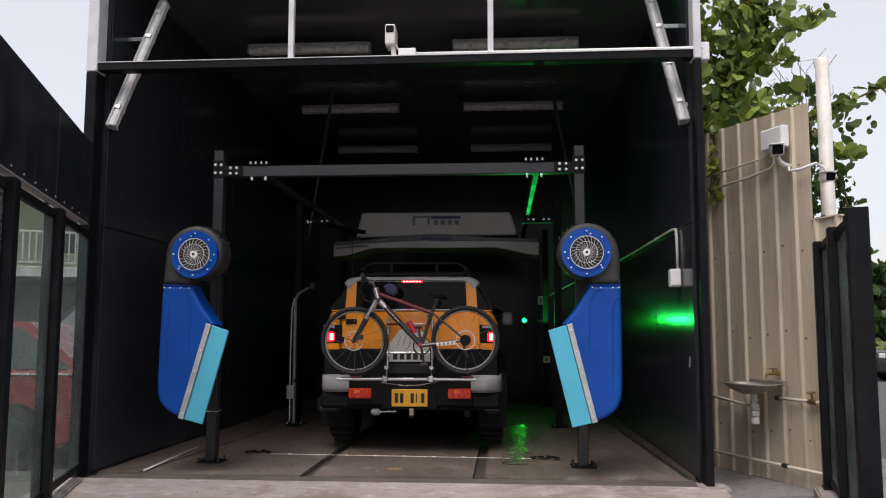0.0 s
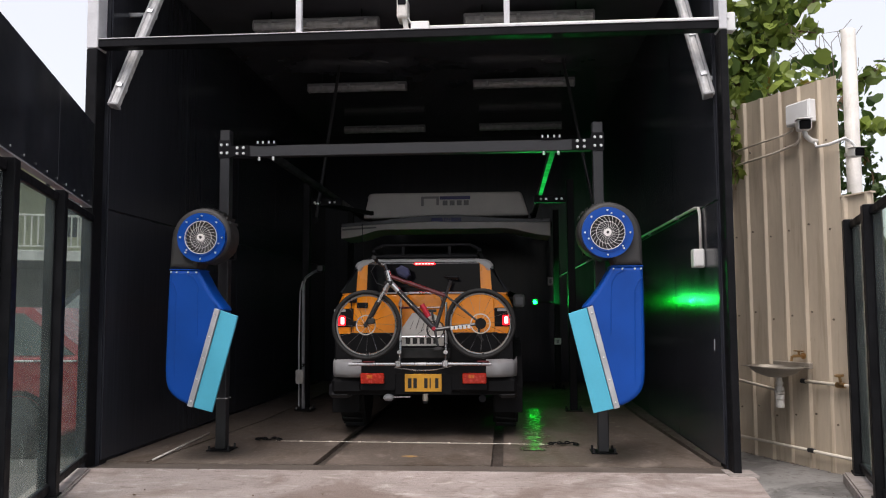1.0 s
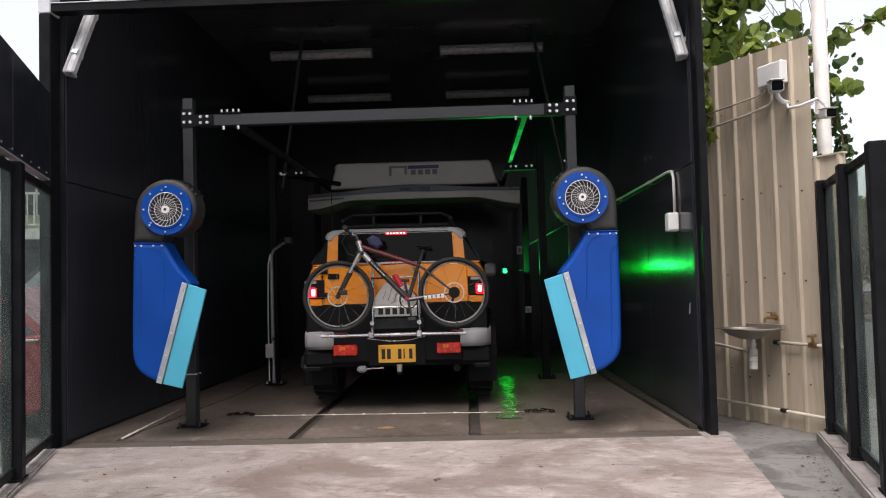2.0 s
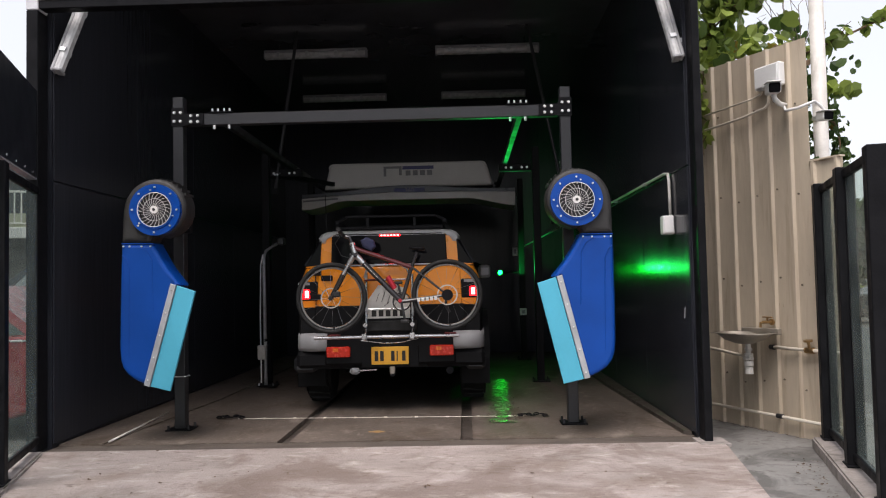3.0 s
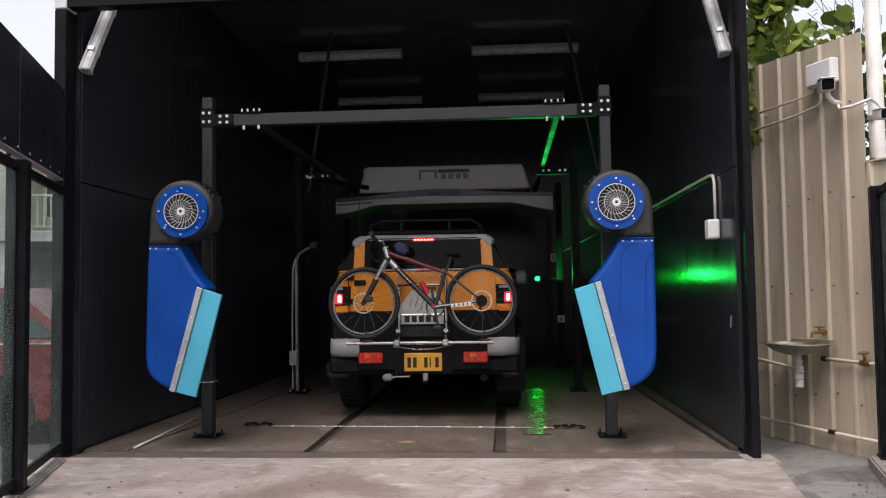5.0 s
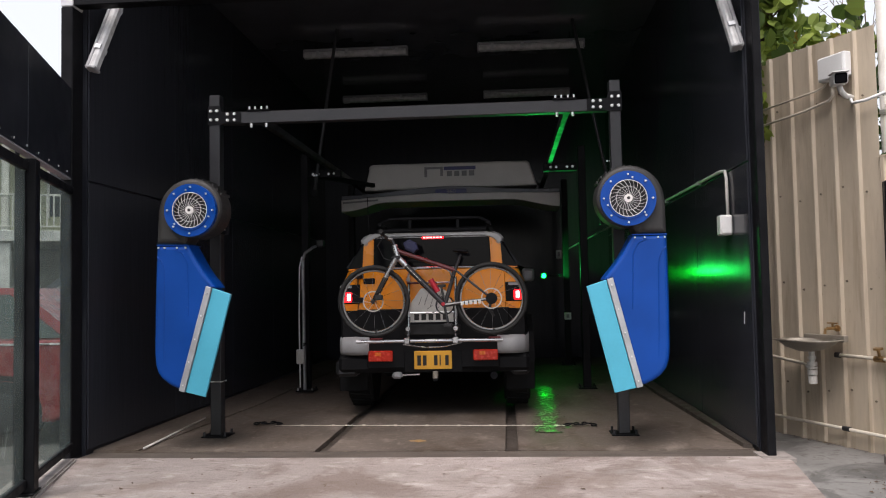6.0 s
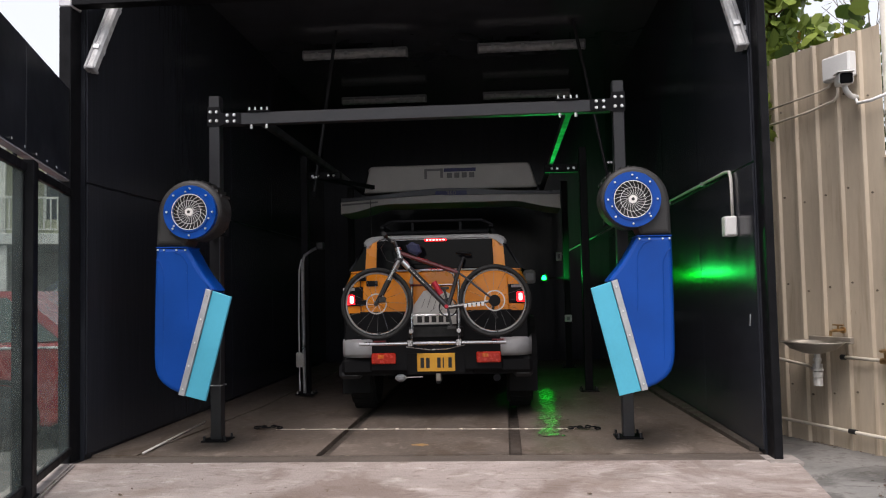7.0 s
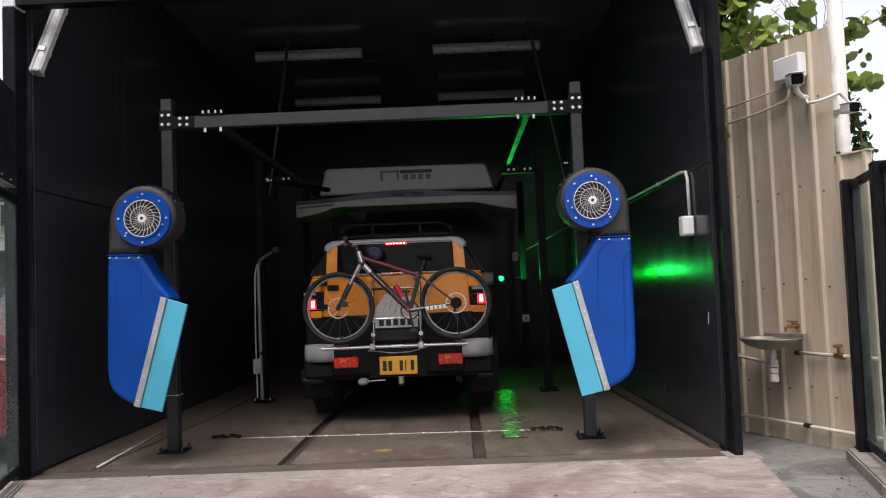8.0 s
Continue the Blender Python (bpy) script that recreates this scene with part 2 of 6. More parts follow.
M = {
    "apron": mat("pale_concrete", (0.33, 0.28, 0.262), 0.85, vary=0.2, scale=2.6, fine=55, bump=0.8, dark=(0.26, 0.22, 0.197), smear=[((0.20, 0.15, 0.12), 1.5, 0.5, 0.6, 0.52, 0.68, (1, 1.2, 1)), ((0.17, 0.125, 0.10), 4.5, 1.6, 0.55, 0.56, 0.66, (0.8, 1.2, 1)), ((0.60, 0.54, 0.50), 6.0, 0.4, 0.5, 0.55, 0.70, (0.9, 1.3, 1)), ((0.12, 0.09, 0.07), 9.0, 0.4, 0.7, 0.64, 0.72, (1, 1, 1)), ((0.10, 0.075, 0.06), 45.0, 0.0, 0.6, 0.68, 0.74, (1, 1, 1)), ((0.15, 0.105, 0.085), 1.1, 1.2, 0.6, 0.50, 0.60, (0.9, 0.8, 1)), ((0.13, 0.095, 0.075), 14.0, 2.5, 0.5, 0.58, 0.64, (0.25, 1.6, 1))]),
    "wetfloor": mat("wet_concrete", (0.13, 0.105, 0.089), 0.45, vary=0.25, scale=1.6, fine=35, bump=0.40, wet=(0.45, 0.7), spec=0.14, dark=(0.08, 0.067, 0.056), smear=[((0.075, 0.055, 0.04), 2.2, 1.0, 0.7, 0.5, 0.66, (1.5, 0.6, 1)), ((0.28, 0.235, 0.20), 5.0, 0.5, 0.5, 0.58, 0.70, (1, 0.5, 1)), ((0.26, 0.22, 0.18), 18.0, 0.3, 0.5, 0.56, 0.68, (1, 1, 1)), ((0.06, 0.045, 0.035), 26.0, 0.2, 0.6, 0.60, 0.70, (1, 1, 1))]),
    "sill": mat("stained_concrete", (0.095, 0.076, 0.063), 0.8, vary=0.3, scale=5, fine=50, bump=0.4, smear=[((0.07, 0.055, 0.045), 4.0, 0.8, 0.8, 0.5, 0.65, (0.4, 2, 1))]),
    # darker than the slabs, for the grooves and the right-hand ledge
    "groove": mat("dark_floor_concrete", (0.05, 0.040, 0.033), 0.6, vary=0.4, scale=9, fine=70, bump=0.5),
    "asphalt": mat("worn_asphalt", (0.075, 0.073, 0.07), 0.9, vary=0.3, scale=0.8, fine=45, bump=0.4),
    "pave": mat("grey_concrete", (0.19, 0.182, 0.173), 0.75, vary=0.3, scale=2.2, fine=30, bump=0.3, dark=(0.15, 0.145, 0.14), smear=[((0.09, 0.085, 0.08), 1.6, 0.8, 0.75, 0.54, 0.62, (1, 1, 1)), ((0.26, 0.24, 0.22), 7.0, 0.3, 0.5, 0.58, 0.7, (1, 1, 1)), ((0.07, 0.058, 0.048), 12.0, 0.5, 0.6, 0.56, 0.68, (1, 1, 1))]),
    "kerb": mat("kerb_concrete", (0.30, 0.265, 0.245), 0.85, vary=0.25, scale=5, fine=50, bump=0.5, smear=[((0.12, 0.10, 0.085), 5.0, 0.6, 0.7, 0.50, 0.68, (1, 1, 1.5))]),
    "panel": mat("black_gloss_panel", (0.027, 0.0285, 0.035), 0.16, vary=0.12, scale=2.0, fine=4, bump=0.03, rvary=0.05, stretch=(6, 14, 0.6), spec=0.11),
    "ceil": mat("black_ceiling_sheet", (0.085, 0.087, 0.098), 0.12, vary=0.15, scale=2, fine=5, bump=0.02, rvary=0.04, spec=0.45),
    "band": mat("black_sheet_metal", (0.011, 0.0125, 0.018), 0.45, vary=0.35, scale=3, fine=40, bump=0.06),
    "frame": mat("black_painted_steel", (0.0085, 0.0085, 0.0098), 0.5, vary=0.35, scale=8, fine=80, bump=0.08, spec=0.08),
    "gantry": mat("dark_grey_painted_steel", (0.017, 0.017, 0.0195), 0.45, vary=0.3, scale=7, fine=60, bump=0.08),
    "alu": mat("pale_painted_steel", (0.55, 0.55, 0.57), 0.45, vary=0.15, scale=6, fine=60, bump=0.05),
    "galv": mat("galvanised_steel", (0.48, 0.49, 0.50), 0.4, metal=0.8, vary=0.2, scale=14, fine=90, bump=0.05),
    "bolt": mat("zinc_bolt", (0.75, 0.75, 0.74), 0.35, metal=0.6, vary=0.1, bump=0),
    "blue": mat("blue_moulded_plastic", (0.0016, 0.052, 0.295), 0.40, vary=0.12, scale=4, fine=120, bump=0.04, rvary=0.08, spec=0.28),
    "bluering": mat("blue_fan_ring", (0.002, 0.05, 0.28), 0.36, vary=0.12, scale=6, fine=90, bump=0.03, spec=0.28),
    "cyan": mat("turquoise_sheet", (0.07, 0.385, 0.535), 0.5, vary=0.08, scale=3, fine=60, bump=0.03),
    "strip": mat("grey_clamp_strip", (0.42, 0.43, 0.45), 0.5, metal=0.3, vary=0.12, scale=9, bump=0.04),
    "scroll": mat("black_fan_casing", (0.022, 0.021, 0.021), 0.6, vary=0.3, scale=10, fine=120, bump=0.15),
    "grille": mat("pale_wire", (0.80, 0.78, 0.76), 0.4, metal=0.0, vary=0.1, bump=0),
    "void": mat("opening_shade_black", (0.006, 0.006, 0.007), 0.7, bump=0),
    "diffuser": mat("clear_ribbed_diffuser", (0.52, 0.52, 0.52), 0.28, vary=0.15, scale=14, fine=80, bump=0.05),
    "fixture": mat("grey_lamp_body", (0.30, 0.30, 0.31), 0.5, vary=0.2, scale=9, bump=0.03),
    "pvc": mat("white_pvc", (0.60, 0.575, 0.54), 0.5, vary=0.15, scale=7, fine=60, bump=0.03, smear=[((0.30, 0.26, 0.21), 5.0, 0.6, 0.6, 0.5, 0.7, (2, 2, 0.5))]),
    "white": mat("white_plastic", (0.74, 0.74, 0.73), 0.4, vary=0.06, bump=0.02),
    "blackpl": mat("black_plastic", (0.022, 0.022, 0.023), 0.45, vary=0.2, scale=12, bump=0.06),
    "rubber": mat("tyre_rubber", (0.009, 0.0088, 0.0088), 0.75, vary=0.3, scale=14, fine=80, bump=0.2),
    "beige": mat("beige_corrugated_sheet", (0.56, 0.475, 0.365), 0.6, vary=0.14, scale=1.5, fine=30, bump=0.06, stretch=(1, 1, 0.25), smear=[((0.27, 0.20, 0.13), 5.0, 0.5, 0.5, 0.52, 0.72, (2.5, 2.5, 0.22)), ((0.20, 0.13, 0.07), 26.0, 0.2, 0.5, 0.66, 0.74, (1, 1, 0.35))]),
    "steel": mat("stainless_steel", (0.33, 0.295, 0.25), 0.55, metal=0.5, vary=0.15, scale=8, bump=0.03),
    "brass": mat("weathered_brass", (0.35, 0.22, 0.10), 0.4, metal=0.8, vary=0.3, scale=30, bump=0.08),
    "yellow": mat("amber_car_paint", (0.76, 0.245, 0.005), 0.3, vary=0.06, scale=2, bump=0.0, coat=0.6),
    "roofwhite": mat("silver_white_paint", (0.27, 0.27, 0.27), 0.3, vary=0.08, scale=2, bump=0.0, coat=0.5),
    "bumper": mat("silver_bumper", (0.34, 0.34, 0.35), 0.4, vary=0.12, scale=4, bump=0.03),
    "trim": mat("black_trim_and_shaded_steel", (0.008, 0.008, 0.009), 0.55, vary=0.25, scale=6, bump=0.05, spec=0.12),
    "carglass": mat("dark_car_glass", (0.004, 0.004, 0.005), 0.05, vary=0.1, bump=0, rvary=0.02, spec=0.12),
    "lampred": mat("lit_tail_lamp", (0.35, 0.006, 0.006), 0.25, bump=0, emit=(1.0, 0.008, 0.016), power=2.4),
    "lampcore": mat("tail_lamp_core", (0.8, 0.2, 0.15), 0.25, bump=0, emit=(1.0, 0.30, 0.30), power=4.5),
    "reflector": mat("red_reflector", (0.55, 0.03, 0.015), 0.22, vary=0.2, scale=40, bump=0.05),
    "amberlens": mat("amber_lens", (0.7, 0.16, 0.02), 0.25, vary=0.2, scale=40, bump=0.05),
    "plate": mat("amber_number_plate", (0.72, 0.36, 0.03), 0.45, vary=0.06, scale=8, bump=0.02),
    "ink": mat("black_ink", (0.012, 0.011, 0.010), 0.5, bump=0),
    "sticker": mat("white_sticker", (0.62, 0.60, 0.56), 0.45, vary=0.12, scale=9, bump=0.02),
    "chrome": mat("bright_tube", (0.62, 0.62, 0.63), 0.25, metal=0.9, vary=0.1, bump=0.02),
    "bikedark": mat("dark_bicycle_paint", (0.02, 0.018, 0.02), 0.3, vary=0.2, bump=0, coat=0.4),
    "bikered": mat("deep_red_bicycle_paint", (0.10, 0.012, 0.014), 0.3, vary=0.2, bump=0, coat=0.4),
    "bikerim": mat("dark_rim_metal", (0.26, 0.26, 0.26), 0.3, metal=0.8, vary=0.2, bump=0),
    "disc": mat("brake_disc_steel", (0.6, 0.55, 0.5), 0.35, metal=0.7, vary=0.1, bump=0),
    "bag": mat("dark_blue_fabric", (0.022, 0.024, 0.065), 0.8, vary=0.3, scale=20, bump=0.2),
    "hood": mat("off_white_hood", (0.50, 0.47, 0.44), 0.45, vary=0.08, scale=3, bump=0.02),
    "hoodgrey": mat("dark_grey_hood_band", (0.085, 0.085, 0.095), 0.4, vary=0.15, scale=3, bump=0.02),
    "hoodblue": mat("navy_print", (0.035, 0.035, 0.12), 0.5, bump=0),
    "hoodprint": mat("grey_print", (0.16, 0.15, 0.15), 0.5, bump=0),
    "greenlens": mat("green_lens", (0.02, 0.5, 0.1), 0.3, bump=0, emit=(0.0005, 1.0, 0.03), power=170.0),
    "redcar": mat("dark_red_car_paint", (0.20, 0.012, 0.014), 0.28, vary=0.08, bump=0, coat=0.7),
    "darkcar": mat("black_car_paint", (0.015, 0.016, 0.018), 0.25, vary=0.1, bump=0, coat=0.6),
    "whitecar": mat("white_car_paint", (0.7, 0.7, 0.7), 0.3, vary=0.05, bump=0, coat=0.6),
    "house": mat("pale_green_render", (0.42, 0.42, 0.30), 0.85, vary=0.12, scale=1.5, fine=25, bump=0.1),
    "houseslab": mat("balcony_concrete", (0.50, 0.49, 0.47), 0.8, vary=0.15, scale=2, bump=0.1),
    "rail": mat("cream_railing", (0.62, 0.60, 0.55), 0.5, vary=0.1, bump=0.02),
    "window": mat("window_glass", (0.03, 0.035, 0.04), 0.08, bump=0),
    "bark": mat("brown_bark", (0.13, 0.085, 0.05), 0.9, vary=0.35, scale=14, fine=60, bump=0.5),
    "twig": mat("dry_twig", (0.16, 0.13, 0.10), 0.9, vary=0.3, bump=0.2),
    "ochre": mat("ochre_stain", (0.30, 0.17, 0.05), 0.7, vary=0.4, scale=25, bump=0.2, dark=(0.17, 0.13, 0.09)),
    "litter": mat("dead_leaves", (0.09, 0.055, 0.03), 0.9, vary=0.5, scale=30, bump=0.3),
    "accent": mat("bright_red_anodised", (0.42, 0.02, 0.035), 0.3, metal=0.3, vary=0.2, bump=0),
    "cream": mat("cream_cable_cover", (0.66, 0.60, 0.51), 0.55, vary=0.1, scale=9, bump=0.02),
    # pale base colour paints the sky's reflection into the van windows
    "paleglass": mat("car_window_painted_sky", (0.20, 0.215, 0.215), 0.12, vary=0.4, scale=2.5, bump=0),
    "greenglass": mat("green_tinted_car_window", (0.055, 0.07, 0.064), 0.08, vary=0.4, scale=2.0, bump=0),
    "sidelens": mat("clear_headlamp", (0.8, 0.8, 0.8), 0.2, bump=0),
}
# film colour holds the smears and also a painted haze of reflections
M["fenceglass"] = glass_mat("fence_glass", (0.86, 0.92, 0.89), (0.36, 0.42, 0.40), 0.17)


def leaf_mat(name, lo, hi):
    m = bpy.data.materials.new(name)
    m.use_nodes = True
    n, l = m.node_tree.nodes, m.node_tree.links
    p = n["Principled BSDF"]
    geo, ramp = n.new("ShaderNodeNewGeometry"), n.new("ShaderNodeValToRGB")
    ramp.color_ramp.elements[0].color, ramp.color_ramp.elements[1].color = (*lo, 1), (*hi, 1)
    e = ramp.color_ramp.elements.new(0.97)
    e.color = (*hi, 1)
    ramp.color_ramp.elements[2].color = (0.35, 0.20, 0.03, 1)
    l.new(geo.outputs["Random Per Island"], ramp.inputs["Fac"])
    l.new(ramp.outputs["Color"], p.inputs["Base Color"])
    p.inputs["Roughness"].default_value = 0.45
    p.inputs["Transmission Weight"].default_value = 0.0
    tl, mx = n.new("ShaderNodeBsdfTranslucent"), n.new("ShaderNodeMixShader")
    l.new(ramp.outputs["Color"], tl.inputs["Color"])
    mx.inputs["Fac"].default_value = 0.4
    l.new(p.outputs[0], mx.inputs[1])
    l.new(tl.outputs[0], mx.inputs[2])
    l.new(mx.outputs[0], n["Material Output"].inputs["Surface"])
    return m


M["leaf"] = leaf_mat("broad_green_leaf", (0.06, 0.105, 0.022), (0.36, 0.45, 0.095))
M["leafdark"] = leaf_mat("dark_green_leaf", (0.02, 0.045, 0.012), (0.07, 0.12, 0.025))


# ---- mesh tools ----
def obj(name, bm, material, smooth=False):
    me = bpy.data.meshes.new(name)
    bmesh.ops.recalc_face_normals(bm, faces=bm.faces)
    bm.to_mesh(me)
    bm.free()
    me.materials.append(M[material])
    if smooth:
        for f in me.polygons:
            f.use_smooth = True
    return new(name, me)


def part(name, bm, material, parent, label="", smooth=False):
    ob = obj(name, bm, material, smooth)
    ob.parent = parent
    if label:
        tagged(ob, label)
    return ob


def thing(name, label, category, group="", m=None, kind=""):
    ob = new(name)
    ob.empty_display_size = 0.1
    tagged(ob, label, category, group, kind)
    if m is not None:
        ob.matrix_world = m
    return ob


def box(x0, x1, y0, y1, z0, z1, bevel=0.0, bm=None, seg=1):
    own = bmesh.new()
    bmesh.ops.create_cube(own, size=1)
    for v in own.verts:
        v.co = Vector(((x0 + x1) / 2 + v.co.x * (x1 - x0), (y0 + y1) / 2 + v.co.y * (y1 - y0), (z0 + z1) / 2 + v.co.z * (z1 - z0)))
    if bevel:
        bmesh.ops.bevel(own, geom=own.edges[:], offset=bevel, segments=seg, affect="EDGES", profile=0.5)
    return merge(bm, own)


def merge(bm, own):
    if bm is None:
        return own
    me = bpy.data.meshes.new("tmp")
    own.to_mesh(me)
    own.free()
    bm.from_mesh(me)
    bpy.data.meshes.remove(me)
    return bm


def obox(p, q, w, h, bm=None, bevel=0.0):
    """A bar of section w x h from p to q."""
    p, q = Vector(p), Vector(q)
    own = box(-w / 2, w / 2, -h / 2, h / 2, 0, (q - p).length, bevel)
    own.transform(Matrix.Translation(p) @ (q - p).to_track_quat("Z", "Y").to_matrix().to_4x4())
    return merge(bm, own)


def rod(p, q, r, r2=None, n=10, bm=None):
    p, q = Vector(p), Vector(q)
    own = bmesh.new()
    bmesh.ops.create_cone(own, cap_ends=True, segments=n, radius1=r, radius2=r if r2 is None else r2, depth=(q - p).length)
    own.transform(Matrix.Translation((p + q) / 2) @ (q - p).to_track_quat("Z", "Y").to_matrix().to_4x4())
    return merge(bm, own)


def sweep(pts, r, n=8, bm=None, closed=False):
    """A round tube through points."""
    own = bmesh.new()
    P = [Vector(p) for p in pts]
    rings = []
    side = None
    for i, p in enumerate(P):
        a = P[i - 1] if (i or closed) else P[0]
        b = P[(i + 1) % len(P)] if (i + 1 < len(P) or closed) else P[-1]
        d = (b - a).normalized()
        if side is None:
            side = d.orthogonal().normalized()
        side = (side - d * side.dot(d)).normalized()
        up = d.cross(side)
        rings.append([own.verts.new(p + (side * math.cos(2 * math.pi * k / n) + up * math.sin(2 * math.pi * k / n)) * r) for k in range(n)])
    m = len(rings)
    for i in range(m if closed else m - 1):
        A, B = rings[i], rings[(i + 1) % m]
        for k in range(n):
            own.faces.new((A[k], A[(k + 1) % n], B[(k + 1) % n], B[k]))
    if not closed:
        own.faces.new(rings[0][::-1])
        own.faces.new(rings[-1])
    return merge(bm, own)


def prism(pts, y0, y1, bevel=0.0, seg=2, bm=None, turn=None):
    """A plate whose outline (x, z) is pushed from y0 to y1."""
    own = bmesh.new()
    a = [own.verts.new((x, y0, z)) for x, z in pts]
    b = [own.verts.new((x, y1, z)) for x, z in pts]
    own.faces.new(a)
    own.faces.new(b[::-1])
    for i in range(len(pts)):
        j = (i + 1) % len(pts)
        own.faces.new((a[j], a[i], b[i], b[j]))
    bmesh.ops.recalc_face_normals(own, faces=own.faces)
    if bevel:
        rim = [e for e in own.edges if abs(e.verts[0].co.y - e.verts[1].co.y) < 1e-6]
        bmesh.ops.bevel(own, geom=rim, offset=bevel, segments=seg, affect="EDGES", profile=0.5)
    if turn:
        own.transform(turn)
    return merge(bm, own)


def arc(cx, cz, r, a0, a1, n):
    return [(cx + r * math.cos(radians(a0 + (a1 - a0) * i / n)), cz + r * math.sin(radians(a0 + (a1 - a0) * i / n))) for i in range(n + 1)]


def ring(cx, y, cz, r, t, n=32, m=6, bm=None):
    return sweep([(cx + r * math.cos(2 * math.pi * i / n), y, cz + r * math.sin(2 * math.pi * i / n)) for i in range(n)], t, m, bm, True)


def disc(cx, cz, r0, r1, y0, y1, n=40, bm=None):
    """A flat ring (r0 > 0) or disc facing y."""
    own = bmesh.new()
    rows = []
    for r, y in ((r1, y0), (r1, y1)) if r0 == 0 else ((r0, y1), (r0, y0), (r1, y0), (r1, y1)):
        rows.append([own.verts.new((cx + r * math.cos(2 * math.pi * k / n), y, cz + r * math.sin(2 * math.pi * k / n))) for k in range(n)])
    if r0 == 0:
        own.faces.new(rows[0])
        own.faces.new(rows[1][::-1])
        pairs = [(0, 1)]
    else:
        pairs = [(0, 1), (1, 2), (2, 3), (3, 0)]
    for a, b in pairs:
        for k in range(n):
            j = (k + 1) % n
            own.faces.new((rows[a][k], rows[a][j], rows[b][j], rows[b][k]))
    return merge(bm, own)


def loft(rings_, cap=True):
    own = bmesh.new()
    R = [[own.verts.new(p) for p in r] for r in rings_]
    n = len(R[0])
    for A, B in zip(R, R[1:]):
        for k in range(n):
            own.faces.new((A[k], A[(k + 1) % n], B[(k + 1) % n], B[k]))
    if cap:
        own.faces.new(R[0][::-1])
        own.faces.new(R[-1])
    bmesh.ops.recalc_face_normals(own, faces=own.faces)
    return own


def letters(name, body, size, m, material, parent, depth=0.002):
    cu = bpy.data.curves.new(name, "FONT")
    cu.body, cu.size, cu.extrude, cu.align_x, cu.align_y = body, size, depth, "CENTER", "CENTER"
    tmp = bpy.data.objects.new("tmp", cu)
    me = bpy.data.meshes.new_from_object(tmp)
    bpy.data.objects.remove(tmp)
    me.materials.append(M[material])
    ob = new(name, me)
    ob.parent = parent
    ob.matrix_local = m
    return ob


def bolt_row(spots, y, r, parent, d=0.012):
    for x, z in spots:
        part("bolt", rod((x, y, z), (x, y - d, z), r, r * 0.75, 8), "bolt", parent)


# ---- ground and setting ----
def slab(name, pts, z0, z1, material, label, category):
    own = bmesh.new()
    a = [own.verts.new((x, y, z0)) for x, y in pts]
    b = [own.verts.new((x, y, z1(x, y) if callable(z1) else z1)) for x, y in pts]
    own.faces.new(a[::-1])
    own.faces.new(b)
    for i in range(len(pts)):
        j = (i + 1) % len(pts)
        own.faces.new((a[i], a[j], b[j], b[i]))
    return tagged(obj(name, own, material), label, category, kind="structure")


GROUND = -0.32
slab("ground", [(-900, -900), (900, -900), (900, 900), (-900, 900)], GROUND - 0.3, GROUND, "asphalt", "worn dark asphalt ground around the wash bay", "ground")
APRON = [(-2.43, -0.04), (-2.41, -0.11), (-2.08, -0.98), (-1.5, -3.0), (-0.95, -4.6), (-0.6, -5.8), (-0.6, -9.0), (1.6, -9.0), (1.6, -5.0), (1.95, -3.3), (2.18, -1.45), (2.36, -0.19), (2.36, -0.04)]
slab("apron_floor", APRON, GROUND + 0.004, lambda x, y: 0.012 * (y + 0.02), "apron", "pale stained concrete apron in front of the wash bay", "concrete apron")
slab("pavement", [(2.37, 2.6), (2.37, -0.19), (2.19, -1.45), (1.96, -3.3), (1.62, -5.0), (1.62, -9), (4.5, -9), (4.5, 2.6)], GROUND + 0.003, -0.118, "pave", "grey concrete side path with damp patches", "pavement")
slab("floor_sill", [(-2.345, -0.015), (2.25, -0.015), (2.25, 0.185), (-2.345, 0.185)], GROUND + 0.003, -0.006, "sill", "dirty concrete strip at the bay threshold", "floor")
END = 7.75
slab("floor_bed", [(-2.345, 0.19), (2.243, 0.19), (2.243, END), (-2.345, END)], GROUND + 0.003, -0.035, "groove", "dark recessed wheel grooves of the bay floor", "floor")
slab("floor_slab_1", [(-2.345, 0.19), (-0.745, 0.19), (-0.765, END), (-2.345, END)], -0.034, 0.0, "wetfloor", "wet brown-grey concrete slab inside the bay", "floor")
slab("floor_slab_2", [(-0.655, 0.19), (0.578, 0.19), (0.570, END), (-0.675, END)], -0.034, 0.0, "wetfloor", "wet brown-grey concrete slab inside the bay", "floor")
slab("floor_slab_3", [(0.668, 0.19), (2.25, 0.19), (2.25, END), (0.660, END)], -0.034, 0.0, "wetfloor", "wet brown-grey concrete slab inside the bay", "floor")
# water flecks placed and leaned to shape the green lamp's reflection streak
M["film"] = mat("lamp_streak_water", (0.13, 0.105, 0.089), 0.2, vary=0.25, scale=1.6, fine=30, bump=0.1, wet=(0.15, 0.28), spec=0.42, dark=(0.08, 0.067, 0.056))
rng = random.Random(17)
own = bmesh.new()
